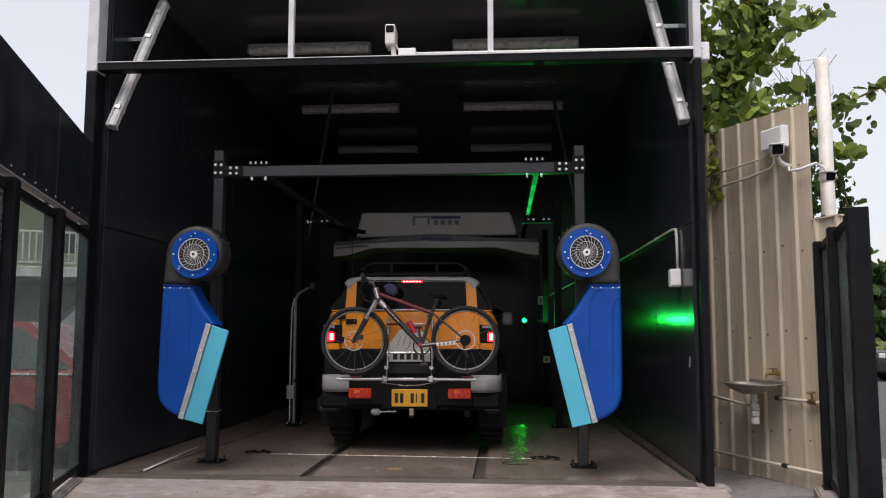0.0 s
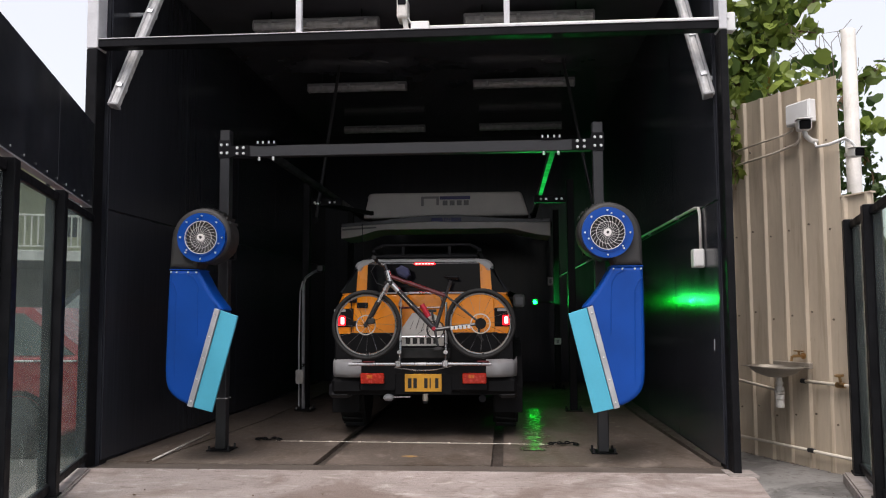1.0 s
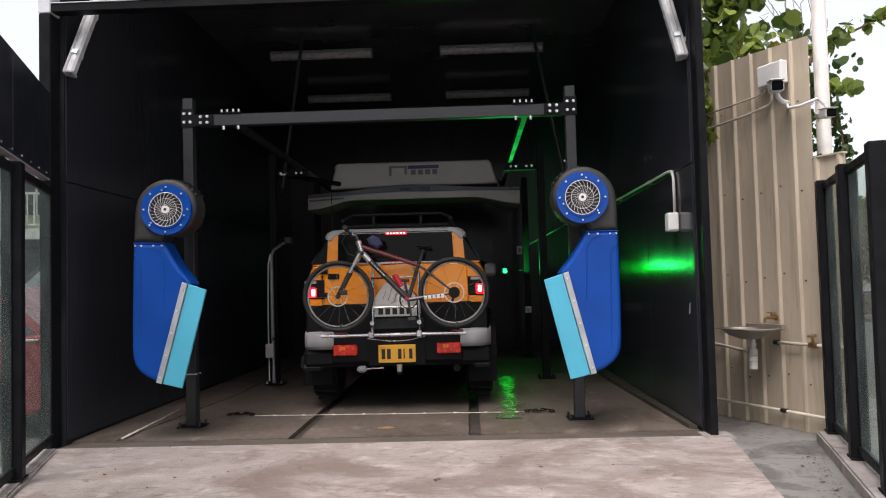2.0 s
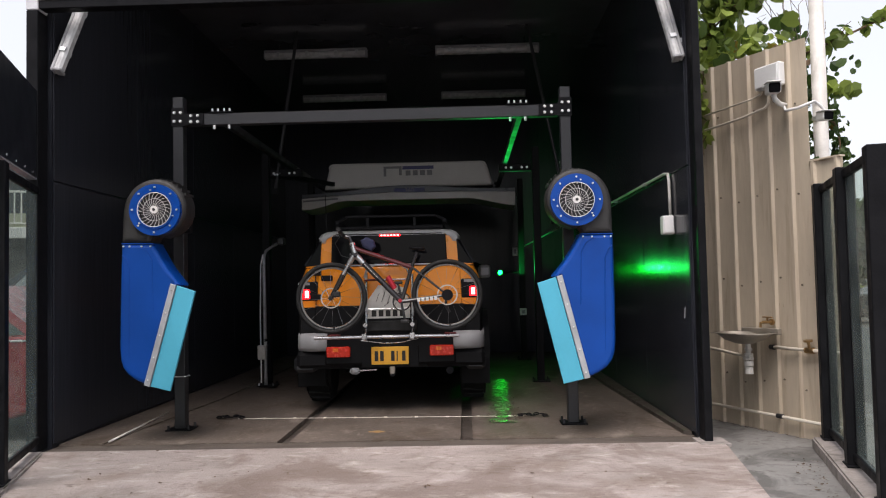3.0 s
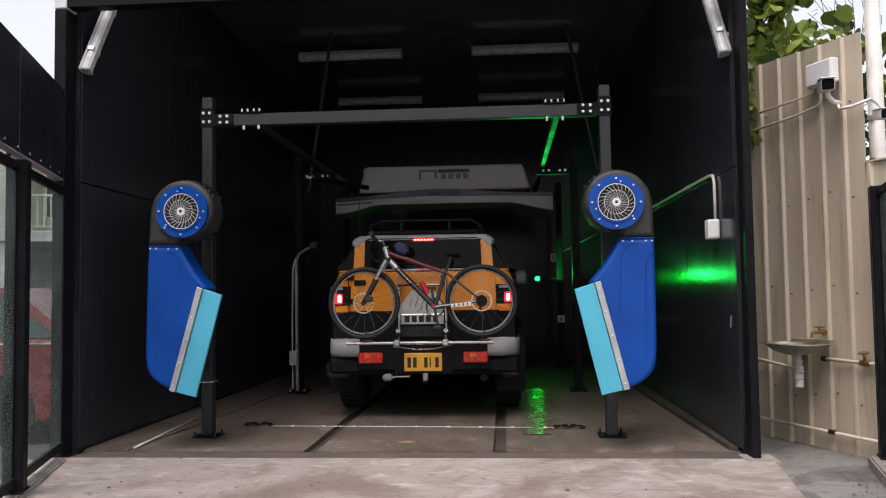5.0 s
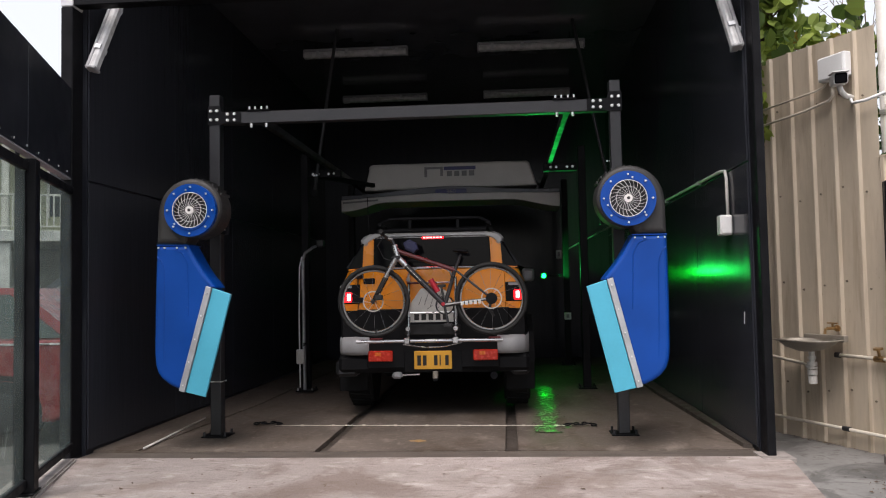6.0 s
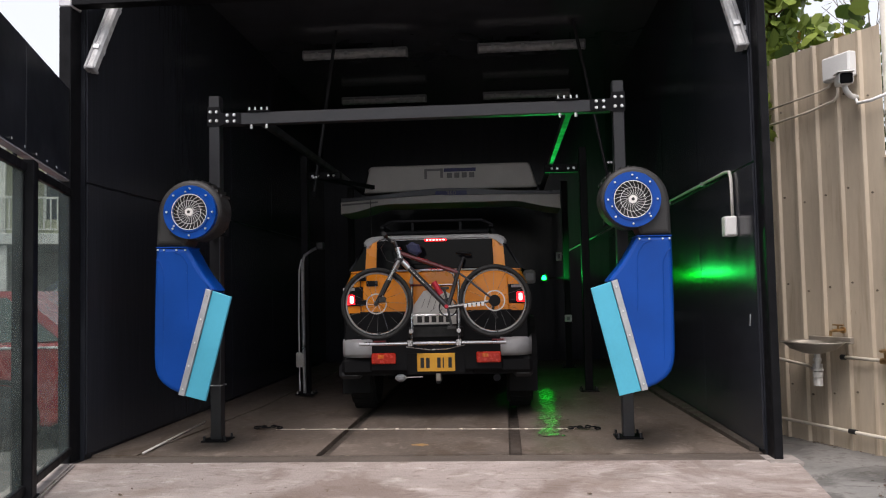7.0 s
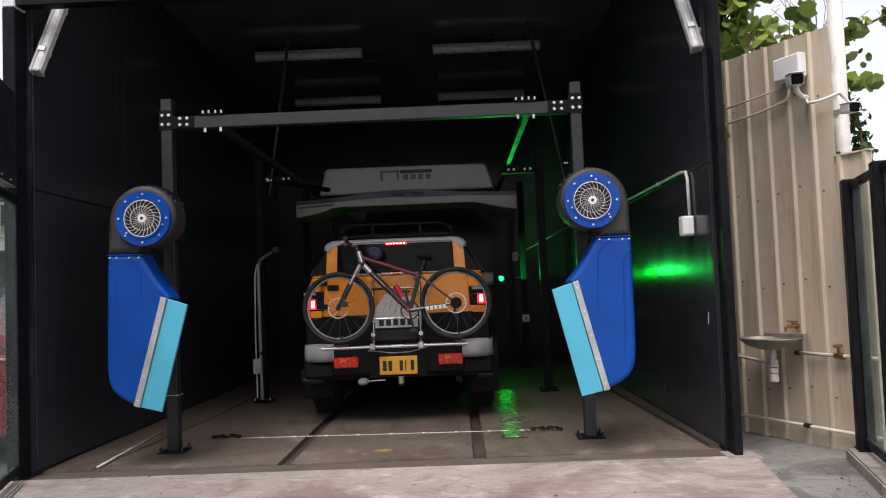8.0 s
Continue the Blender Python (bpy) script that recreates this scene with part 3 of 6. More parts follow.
for _ in range(1500):
    y = 0.86 + 3.0 * rng.random() ** 1.35
    x = 0.905 + 0.035 * (y - 0.9) + rng.gauss(0, 0.045)
    w, h, a0 = rng.uniform(0.004, 0.019), rng.uniform(0.005, 0.020), rng.uniform(0, 1)
    lean_y, lean_x = 0.035 + 0.05 * (y - 0.9) + rng.gauss(0, 0.05), rng.gauss(0, 0.05)
    z = 0.0052 + 0.002 * rng.random()
    rim = []
    for k in range(6):
        dx, dy = w * math.cos(a0 + 1.047 * k) * rng.uniform(0.6, 1.1), h * math.sin(a0 + 1.047 * k) * rng.uniform(0.6, 1.1)
        rim.append(own.verts.new((x + dx, y + dy, z + dy * lean_y + dx * lean_x)))
    own.faces.new(rim)
tagged(obj("lamp_streak_flecks", own, "film"), "flecks of water leaned to form the green lamp's reflected streak", "water", kind="stuff")
# raised strips along the wall feet
slab("kerb_1", [(-2.345, 0.2), (-2.02, 0.2), (-1.86, 2.6), (-1.86, END), (-2.345, END)], -0.03, 0.009, "wetfloor", "low wet concrete ledge along the wall foot", "kerb")
slab("kerb_2", [(2.18, 0.25), (2.228, 0.2), (2.228, END), (2.09, END), (2.10, 3.0)], -0.03, 0.03, "groove", "low dark concrete ledge along the wall foot", "kerb")

# wall shells with glossy black panels
def wall(name, x_in, x_out, face):
    body = tagged(obj(name, box(min(x_in, x_out), max(x_in, x_out), 0.10, END + 0.12, GROUND + 0.01, 4.35), "band"), "black sheet-clad side wall of the bay", "wall", kind="structure")
    wide = 1.53
    lo = bpy.data.meshes.new("panel")
    own = box(-0.006, 0.006, 0.004, wide - 0.004, 0.03, 1.915, 0.002)
    own.to_mesh(lo)
    own.free()
    hi = bpy.data.meshes.new("panel")
    own = box(-0.006, 0.006, 0.004, wide - 0.004, 1.925, 4.08, 0.002)
    own.to_mesh(hi)
    own.free()
    for me in (lo, hi):
        me.materials.append(M["panel"])
    for i in range(5):
        for me in (lo, hi):
            p = new("panel", me)
            p.parent = body
            p.location = (x_in + face * 0.0065, 0.105 + wide * i, 0)
    return body


wall("wall_left", -2.348, -2.455, 1)
wall("wall_right", 2.245, 2.304, -1)
tagged(obj("wall_back", box(-2.345, 2.24, END + 0.004, END + 0.11, GROUND + 0.01, 4.35), "panel"), "glossy black end wall of the bay", "wall", kind="structure")
tagged(obj("ceiling", box(-2.3465, 2.2435, 0.097, END + 0.003, 4.09, 4.2), "ceil"), "glossy black ceiling sheets of the bay", "ceiling", kind="structure")
tagged(obj("roof", box(-2.55, 2.47, -0.15, END + 0.25, 4.355, 4.45, 0.01), "alu"), "pale metal roof deck over the bay", "roof", kind="structure")

# entrance frame
frame_ob = thing("entrance_frame", "black steel entrance frame with pale upper posts", "frame", kind="structure")
part("post", box(-2.460, -2.375, -0.05, 0.095, -0.005, 3.135, 0.006), "frame", frame_ob)
part("post", box(2.252, 2.306, -0.05, 0.095, -0.005, 3.135, 0.006), "frame", frame_ob)
part("upper_post", box(-2.462, -2.373, -0.052, 0.095, 3.138, 4.35, 0.006), "alu", frame_ob, "pale painted upper post")
part("upper_post", box(2.250, 2.308, -0.052, 0.095, 3.138, 4.35, 0.006), "alu", frame_ob, "pale painted upper post")
part("beam", box(-2.372, 2.249, -0.045, 0.06, 3.145, 3.205, 0.005), "frame", frame_ob)
part("top_beam", box(-2.372, 2.249, -0.05, 0.09, 4.22, 4.35, 0.006), "alu", frame_ob)
for x in (-0.83, 0.73):
    part("mullion", box(x - 0.022, x + 0.022, -0.02, 0.03, 3.208, 4.218, 0.004), "alu", frame_ob, "pale slim mullion")
part("beam_flashing", box(-2.37, 2.248, -0.052, 0.0, 3.2065, 3.212), "alu", frame_ob)
part("footing", box(2.20, 2.40, -0.14, 0.0965, -0.02, 0.004, 0.002), "kerb", frame_ob)
for x in (-2.465, 2.311):
    for z in (0.5, 1.2, 1.9, 2.6):
        part("screw", rod((x if x < 0 else x - 0.005, 0.02, z), (x - 0.006 if x < 0 else x + 0.002, 0.02, z), 0.008, n=6), "bolt", frame_ob)

conduit = tagged(obj("conduit", sweep([(0.16, -0.03, 3.225), (2.2, -0.03, 3.222), (2.32, -0.03, 3.222)], 0.013, 8), "white", True), "white conduit along the top of the beam", "conduit")

# ---- lamps of the bay (all unlit) ----
def batten(m, group):
    t = thing("batten_lamp", "unlit weatherproof fluorescent batten with a ribbed grey diffuser", "ceiling lamp", group, m)
    part("lamp_body", box(-0.627, 0.627, -0.05, 0.05, 0.045, 0.085, 0.012), "fixture", t)
    own = prism([(-0.05, 0.045), (-0.058, 0.02), (-0.05, 0.0), (-0.03, -0.018), (0.03, -0.018), (0.05, 0.0), (0.058, 0.02), (0.05, 0.045)], -0.62, 0.62, turn=Matrix.Rotation(radians(90), 4, "Z"))
    part("diffuser", own, "diffuser", t)
    for x in (-0.625, 0.605):
        part("end_cap", box(x, x + 0.02, -0.06, 0.06, -0.02, 0.05, 0.006), "fixture", t)
    for x in (-0.45, -0.1, 0.25, 0.5):
        for s in (-1, 1):
            part("clip", box(x - 0.018, x + 0.018, s * 0.061 - 0.008, s * 0.061 + 0.008, -0.005, 0.055, 0.003), "galv", t)
    return t


first = batten(pose(-1.124, 1.81, 3.915), "ceiling battens")
for y in (1.81, 4.06, 6.41):
    for x in (-1.124, 0.951):
        if (x, y) != (-1.124, 1.81):
            copy_thing(first, pose(x, y, 3.915))
for y in (1.81, 4.06, 6.41):
    for x in (-1.124, 0.951):
        for dx in (-0.45, 0.45):
            tagged(obj("lamp_hanger", box(x + dx - 0.006, x + dx + 0.006, y - 0.006, y + 0.006, 4.0005, 4.0895), "frame"), "small steel lamp hanger under the ceiling", "bracket", "lamp hangers")
def corner_lamp(p, q):
    p, q = Vector(p), Vector(q)
    d = (q - p).normalized()
    out = Vector((-1 if p.x < 0 else 1, 0, 0))
    out = (out - d * out.dot(d)).normalized()
    rot = Matrix((d, out.cross(d), out)).transposed().to_4x4()
    t = copy_thing(first, Matrix.Translation(p + d * 0.627) @ rot @ Matrix.Diagonal((1, 0.72, 0.8, 1)))
    tagged(t, "unlit fluorescent batten slung across the wall corner", "wall lamp", "corner battens")
    return t


corner_lamp((-2.262, 0.05, 2.70), (-2.015, 0.42, 3.89))
corner_lamp((2.175, 0.10, 2.68), (1.985, 0.44, 3.87))
for x, s in ((-2.335, 1), (2.238, -1)):
    for a, b in (((x, 0.13, 2.83), (x + s * 0.035, 0.13, 2.83)), ((x, 0.38, 3.55), (x + s * 0.15, 0.38, 3.55))):
        tagged(obj("wall_mount", obox(a, b, 0.02, 0.03), "galv"), "thin steel arm holding the corner lamp", "bracket", "lamp mounts")

# ---- gantries ----
def gantry(y, label, cross):
    # inner gantries get a blacker colour that paints in the bay's shade
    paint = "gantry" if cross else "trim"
    g = thing("gantry", label, "gantry", "wash gantries")
    for x in (-1.652, 1.462):
        part("column", box(x - 0.042, x + 0.042, y - 0.048, y + 0.048, 0.012, 2.67, 0.005), paint, g)
        part("base_plate", box(x - 0.10, x + 0.10, y - 0.10, y + 0.10, 0.0015, 0.0115, 0.002), "frame", g)
        for sx in (-0.08, 0.08):
            part("anchor_bolt", rod((x + sx, y - 0.08, 0.0115), (x + sx, y - 0.08, 0.045), 0.010, 0.009, 8), "gantry", g)
            part("anchor_bolt", rod((x + sx, y + 0.08, 0.0115), (x + sx, y + 0.08, 0.045), 0.010, 0.009, 8), "gantry", g)
    if cross:
        part("crossbeam", box(-1.60, 1.41, y - 0.04, y + 0.04, 2.437, 2.532, 0.005), "gantry", g)
        for x, s in ((-1.652, 1), (1.462, -1)):
            out = [(x - s * 0.05, 2.43), (x + s * 0.05, 2.43), (x + s * 0.10, 2.445), (x + s * 0.21, 2.445), (x + s * 0.21, 2.53), (x + s * 0.06, 2.53), (x + s * 0.05, 2.58), (x - s * 0.05, 2.58)]
            plate = part("corner_plate", prism(out if s > 0 else out[::-1], y - 0.056, y - 0.0485), "frame", g)
            bolt_row([(x - s * 0.025, 2.47), (x + s * 0.025, 2.47), (x - s * 0.025, 2.54), (x + s * 0.025, 2.54), (x + s * 0.11, 2.463), (x + s * 0.165, 2.463), (x + s * 0.11, 2.512), (x + s * 0.165, 2.512)], y - 0.0565, 0.014, plate)
        for x in (-1.30, 1.085):
            clampp = part("rail_clamp", box(x - 0.09, x + 0.09, y - 0.055, y + 0.055, 2.5335, 2.545, 0.002), "frame", g)
            for dx in (-0.07, -0.025, 0.025, 0.07):
                part("stud", rod((x + dx, y - 0.045, 2.545), (x + dx, y - 0.045, 2.568), 0.008, n=6), "bolt", clampp)
            for dx in (-0.06, 0.06):
                part("stud", rod((x + dx, y - 0.03, 2.4365), (x + dx, y - 0.03, 2.405), 0.011, n=6), "bolt", clampp)
    else:
        for x, s in ((-1.652, 1), (1.462, -1)):
            stub = part("stub_beam", box(min(x + s * 0.05, x + s * 0.42), max(x + s * 0.05, x + s * 0.42), y - 0.04, y + 0.04, 2.40, 2.485, 0.005), paint, g)
            bolt_row([(x + s * 0.1, 2.44), (x + s * 0.16, 2.44), (x + s * 0.28, 2.44), (x + s * 0.34, 2.44)], y - 0.041, 0.016, stub)
    return g


gantry(0.80, "dark grey bolted steel gantry at the bay mouth", True)
gantry(3.66, "dark grey steel columns with stub beams inside the bay, coloured blacker for shade", False)
gantry(6.45, "dark grey steel columns with stub beams deep inside the bay, coloured blacker for shade", False)
for x in (-1.33, 1.11):
    tagged(obj("overhead_rail", box(x - 0.026, x + 0.026, 0.845, 7.3, 2.47, 2.532, 0.004), "gantry"), "dark steel rail running along the bay overhead", "rail", "overhead rails")
for top, foot in (((-1.255, 3.60, 4.089), (-1.53, 3.60, 2.24)), ((1.40, 3.60, 4.089), (1.735, 3.60, 2.30))):
    stay = thing("ceiling_stay", "slim dark steel stay slanting from ceiling to column head", "stay", "ceiling stays")
    part("tube", rod(top, foot, 0.019, n=10), "gantry", stay)
    part("lug", box(foot[0] - 0.03, foot[0] + 0.03, 3.575, 3.611, foot[2] - 0.05, foot[2] + 0.02, 0.004), "frame", stay)
    for dx, dz in ((0.03, 0.18), (0.0, 0.18)):
        part("bolt", rod((foot[0] + dx, 3.581, foot[2] + dz), (foot[0] + dx, 3.566, foot[2] + dz), 0.012, n=8), "bolt", stay)
# brace takes the same blackened colour for the shade in the bay
tagged(obj("brace_bar", obox((-1.60, 3.71, 2.45), (-1.02, 4.60, 2.42), 0.05, 0.05), "trim"), "diagonal brace between column and wash head, coloured black for shade", "brace")

# ---- blowers ----
def blower(s, xc, group, lean):
    """s = 1: nozzle on the +x side."""
    t = thing("dryer_blower", "blue plastic dryer blower with turquoise nozzle flap on the gantry column", "car dryer", group)
    def X(v):
        return xc + s * v
    def out(pts):
        pts = [(X(a), b) for a, b in pts]
        return pts if s > 0 else pts[::-1]
    y0, y1 = 0.20, 0.44
    body = [(-0.262, 1.45), (-0.03, 1.45), (0.0, 1.40), (0.04, 1.33), (0.09, 1.255), (0.165, 1.165), (0.172, 1.15), (0.125, 1.14), (-0.055, 0.425), (-0.095, 0.435)] + \
        [(-0.15, 0.46), (-0.205, 0.50), (-0.24, 0.545), (-0.258, 0.60), (-0.266, 0.68), (-0.268, 1.0), (-0.266, 1.3)]
    shell = part("duct_body", prism(out(body), y0, y1, 0.028, 3), "blue", t)
    # moulded crease and screws
    part("moulded_rib", sweep([(X(-0.255), y0 - 0.001, 1.37), (X(-0.225), y0 - 0.001, 1.345), (X(-0.20), y0 - 0.001, 1.28), (X(-0.195), y0 + 0.001, 0.9), (X(-0.19), y0 + 0.002, 0.62)], 0.0045, 6), "blue", shell)
    part("moulded_rib", sweep([(X(-0.13), y0 - 0.001, 1.425), (X(-0.07), y0 - 0.001, 1.40), (X(-0.03), y0 - 0.001, 1.33), (X(-0.02), y0, 0.95)], 0.004, 6), "blue", shell)
    part("joint_flange", prism(out([(-0.264, 1.4505), (-0.028, 1.4505), (-0.028, 1.459), (-0.264, 1.459)]), y0 + 0.004, y1 - 0.004, 0.002, 1), "blue", shell)
    bolt_row([(X(-0.245), 1.435), (X(-0.20), 1.435), (X(-0.11), 1.435), (X(-0.045), 1.435)], y0 + 0.002, 0.008, shell)
    # scroll casing
    cas = [((0.200 + 0.052 * k / 30) * math.cos(radians(-58 + 230 * k / 30)), 1.70 + (0.200 + 0.052 * k / 30) * math.sin(radians(-58 + 230 * k / 30))) for k in range(31)] + [(-0.257, 1.68), (-0.262, 1.46), (-0.055, 1.46), (-0.03, 1.51), (0.03, 1.50)]
    scroll = part("fan_scroll", prism(out(cas), y0 - 0.01, y1, 0.04, 4), "scroll", t, "black ribbed fan casing")
    for k in range(9):
        a = radians(120 - 11 * k)
        c, d = math.cos(a), math.sin(a)
        part("casing_rib", obox((X(0.232 * c), y0 + 0.03, 1.70 + 0.232 * d), (X(0.232 * c), y1 - 0.03, 1.70 + 0.232 * d), 0.008, 0.018), "scroll", scroll)
    fr = part("fan_ring", disc(X(0.0), 1.70, 0.131, 0.188, y0 - 0.05, y0 - 0.008, 48), "bluering", t, "blue intake ring")
    part("inner_ring", disc(X(0), 1.70, 0.129, 0.140, y0 - 0.058, y0 - 0.0505, 40), "bluering", fr)
    bolt_row([(X(0.165 * math.cos(radians(45 * k + 22 * 0))), 1.70 + 0.165 * math.sin(radians(45 * k))) for k in range(8)], y0 - 0.0505, 0.008, fr)
    bolt_row([(X(0.146 * math.cos(radians(120 * k + 90 + 12))), 1.70 + 0.146 * math.sin(radians(120 * k + 102))) for k in range(3)], y0 - 0.0505, 0.007, fr)
    # flat black disc paints the shade inside the intake
    part("intake_shade_disc", disc(X(0), 1.70, 0, 0.1305, y0 - 0.012, y0 - 0.0095, 32), "void", fr)
    g = part("grille", ring(X(0), y0 - 0.056, 1.70, 0.125, 0.0022, 40, 5), "grille", t, "spiral wire intake grille")
    part("grille_ring", ring(X(0), y0 - 0.054, 1.70, 0.082, 0.0016, 32, 5), "grille", g)
    for k in range(24):
        a = 2 * math.pi * k / 24
        pts = [(X((0.03 + 0.095 * i / 4) * math.cos(a + 0.5 * (1 - i / 4))), y0 - 0.057, 1.70 + (0.03 + 0.095 * i / 4) * math.sin(a + 0.5 * (1 - i / 4))) for i in range(5)]
        part("wire", sweep(pts, 0.0015, 4), "grille", g)
    part("hub", disc(X(0), 1.70, 0, 0.028, y0 - 0.064, y0 - 0.05, 20), "grille", g)
    part("hub_bolt", disc(X(0), 1.70, 0, 0.011, y0 - 0.068, y0 - 0.0642, 10), "scroll", g)
    # clamp strip and flap
    strip = part("clamp_strip", prism(out([(0.110, 1.163), (0.150, 1.150), (-0.036, 0.412), (-0.077, 0.423)]), y0 - 0.012, y0 + 0.03, 0.003, 1), "strip", t, "grey metal clamp strip")
    bolt_row([(X(0.130 - 0.187 * f), 1.155 - 0.738 * f) for f in (0.06, 0.28, 0.5, 0.72, 0.94)], y0 - 0.0125, 0.007, strip, 0.006)
    part("nozzle_flap", prism(out([(0.153, 1.148), (0.288, 1.104), (0.112, 0.378), (-0.033, 0.412)]), y0 + 0.004, y0 + 0.03, 0.003, 1), "cyan", t, "turquoise nozzle flap")
    part("flap_rear", prism(out([(0.128, 1.152), (0.17, 1.13), (-0.01, 0.41), (-0.055, 0.42)]), y0 + 0.031, y1 - 0.03, 0.01, 1), "blue", t)
    # bracket to the column
    xcol = -1.652 if s > 0 else 1.462
    part("mount_arm", box(xcol - 0.04, xcol + 0.04, y1 - 0.002, 0.7505, 1.60, 1.72, 0.004), "gantry", t)
    part("mount_arm", box(xcol - 0.035, xcol + 0.035, y1 - 0.03, 0.7505, 0.98, 1.06, 0.004), "gantry", t)
    part("mount_stub", box(min(xcol, xcol + s * 0.15), max(xcol, xcol + s * 0.15), 0.60, 0.66, 1.56, 1.69, 0.004), "frame", t)
    hub = Vector((xc, 0.3, 1.70))
    t.matrix_world = Matrix.Translation(hub) @ Matrix.Rotation(radians(lean), 4, "Y") @ Matrix.Translation(-hub)
    for z in (1.60, 1.645):
        part("mount_bolt", rod((xcol + s * 0.128, 0.599, z), (xcol + s * 0.128, 0.583, z), 0.013, n=8), "bolt", t)
    return t


blower(1, -1.615, "dryer blowers", 1.1)
blower(-1, 1.452, "dryer blowers", 0.45)
for x in (-1.652, 1.462):
    tagged(obj("cable_tie", box(x - 0.054, x + 0.054, 0.746, 0.854, 0.42, 0.428, 0.002), "bolt"), "pale strap round the gantry column", "strap", "column straps")

# ---- overhead wash head ----
wash = thing("overhead_washer", "off-white overhead wash machine head with dark wave band", "wash machine")
hood = [(-1.21, 2.40), (-1.14, 2.68)] + arc(-1.08, 2.67, 0.075, 170, 95, 5) + [(0.88, 2.742)] + arc(0.87, 2.672, 0.07, 80, 8, 5) + [(1.02, 2.42)]
part("upper_hood", prism(hood, 5.0, 5.75, 0.03, 3), "hood", wash)
wave_top, wave_bot, low = [], [], []
for i in range(25):
    f = i / 24
    x = -1.50 + 2.80 * f
    wave_top.append((x, 2.335 + 0.03 * f + 0.085 * math.exp(-((f - 0.47) / 0.28) ** 2)))
    wave_bot.append((x, 2.285 + 0.03 * f + 0.05 * math.sin(math.pi * f) * (1 if f < 0.5 else 0.75)))
    low.append((x, 2.13 + 0.11 * min(1, max(0, (f - 0.02) / 0.16)) ** 1.5 * min(1, max(0, (0.99 - f) / 0.18)) ** 1.2))
part("wave_band", prism(wave_top + wave_bot[::-1], 4.97, 5.70, 0.006, 1), "hoodgrey", wash, "dark grey wave band")
part("lower_wing", prism([(x, z - 0.002) for x, z in wave_bot] + low[::-1], 4.94, 5.65, 0.012, 2), "hood", wash)
part("print_block", prism([(-0.42, 2.56), (-0.42, 2.69), (-0.18, 2.69), (-0.18, 2.57), (-0.215, 2.57), (-0.215, 2.66), (-0.385, 2.66), (-0.385, 2.56)], 4.994, 5.002), "hoodprint", wash)
for k in range(4):
    part("print_block", box(-0.13 + 0.095 * k, -0.065 + 0.095 * k, 4.994, 5.002, 2.565, 2.632), "hoodprint", wash)
part("brand_block", box(-0.17, 0.24, 4.994, 5.002, 2.645, 2.69), "hoodblue", wash, "navy brand lettering as a plain bar")
part("badge", box(-0.28, 0.12, 4.955, 4.969, 2.318, 2.395, 0.01), "hoodblue", wash, "navy badge")
letters("numerals", "360", 0.085, pose(-0.08, 4.953, 2.362, 90), "hoodprint", wash)
part("badge_line", box(-0.2, 0.06, 4.953, 4.956, 2.324, 2.334), "hoodprint", wash)
part("side_print", prism([(-1.48, 2.235), (-1.02, 2.262), (-1.02, 2.285), (-1.48, 2.26)], 4.936, 4.942), "hoodprint", wash)
part("carriage", box(-1.37, 1.15, 5.76, 5.95, 2.38, 2.468, 0.01), "gantry", wash)
for x in (-1.33, 1.11):
    part("runner", box(x - 0.05, x + 0.05, 5.72, 6.0, 2.5335, 2.58, 0.006), "gantry", wash)

# ---- sensor stand, far boxes, green lamp ----
st = thing("sensor_stand", "slim grey sensor stand with cables and an angled head", "sensor stand", m=pose(0.085, -0.02, 0))
part("foot", box(-1.80, -1.60, 3.40, 3.60, 0.0225, 0.036, 0.003), "frame", st)
part("pole", rod((-1.72, 3.5, 0.036), (-1.73, 3.5, 1.48), 0.02, n=10), "galv", st)
part("cable", sweep([(-1.77, 3.49, 0.06), (-1.775, 3.49, 0.8), (-1.765, 3.49, 1.38), (-1.735, 3.48, 1.50)], 0.008, 6), "white", st)
part("arm", sweep([(-1.73, 3.5, 1.46), (-1.70, 3.48, 1.54), (-1.60, 3.45, 1.60), (-1.52, 3.42, 1.63)], 0.016, 8), "galv", st)
part("head", box(-1.55, -1.47, 3.38, 3.46, 1.60, 1.68, 0.01), "blackpl", st)
part("control_box", box(-1.80, -1.71, 3.44, 3.478, 0.32, 0.48, 0.008), "pvc", st, "pale control box")
for x in (-1.78, -1.62):
    part("foot_bolt", rod((x, 3.42, 0.036), (x, 3.42, 0.06), 0.01, n=6), "bolt", st)

def small_box(x, y, z, w, h, label):
    b = thing("switch_box", label, "switch box", "switch boxes")
    part("case", box(x - w / 2, x + w / 2, y - 0.04, y, z - h / 2, z + h / 2, 0.006), "white", b)
    part("toggle", box(x - w / 5, x + w / 5, y - 0.048, y - 0.0405, z - h / 4, z + h / 4, 0.003), "fixture", b)


small_box(1.462, 6.40, 0.70, 0.10, 0.10, "small grey-white switch box on the gantry column")
small_box(1.44, 7.748, 1.64, 0.09, 0.14, "small white switch box on the end wall")
lamp = thing("green_indicator", "glowing green indicator lamp on a short arm", "indicator lamp")
part("arm", box(1.15, 1.413, 6.47, 6.49, 1.265, 1.295, 0.004), "trim", lamp)
part("housing", rod((1.13, 6.49, 1.28), (1.13, 6.27, 1.28), 0.045, 0.05, 20), "blackpl", lamp)
# plate added above the lens to keep its green off the wash head
part("added_light_stop", box(1.082, 1.178, 6.135, 6.268, 1.312, 1.318, 0.002), "blackpl", lamp)
part("lens", rod((1.13, 6.268, 1.28), (1.13, 6.255, 1.28), 0.027, 0.02, 16), "greenlens", lamp, "glowing green lens")

# ---- right wall: conduit and junction box ----
cd = thing("wall_conduit", "white conduit running along the black wall down to a box", "conduit")
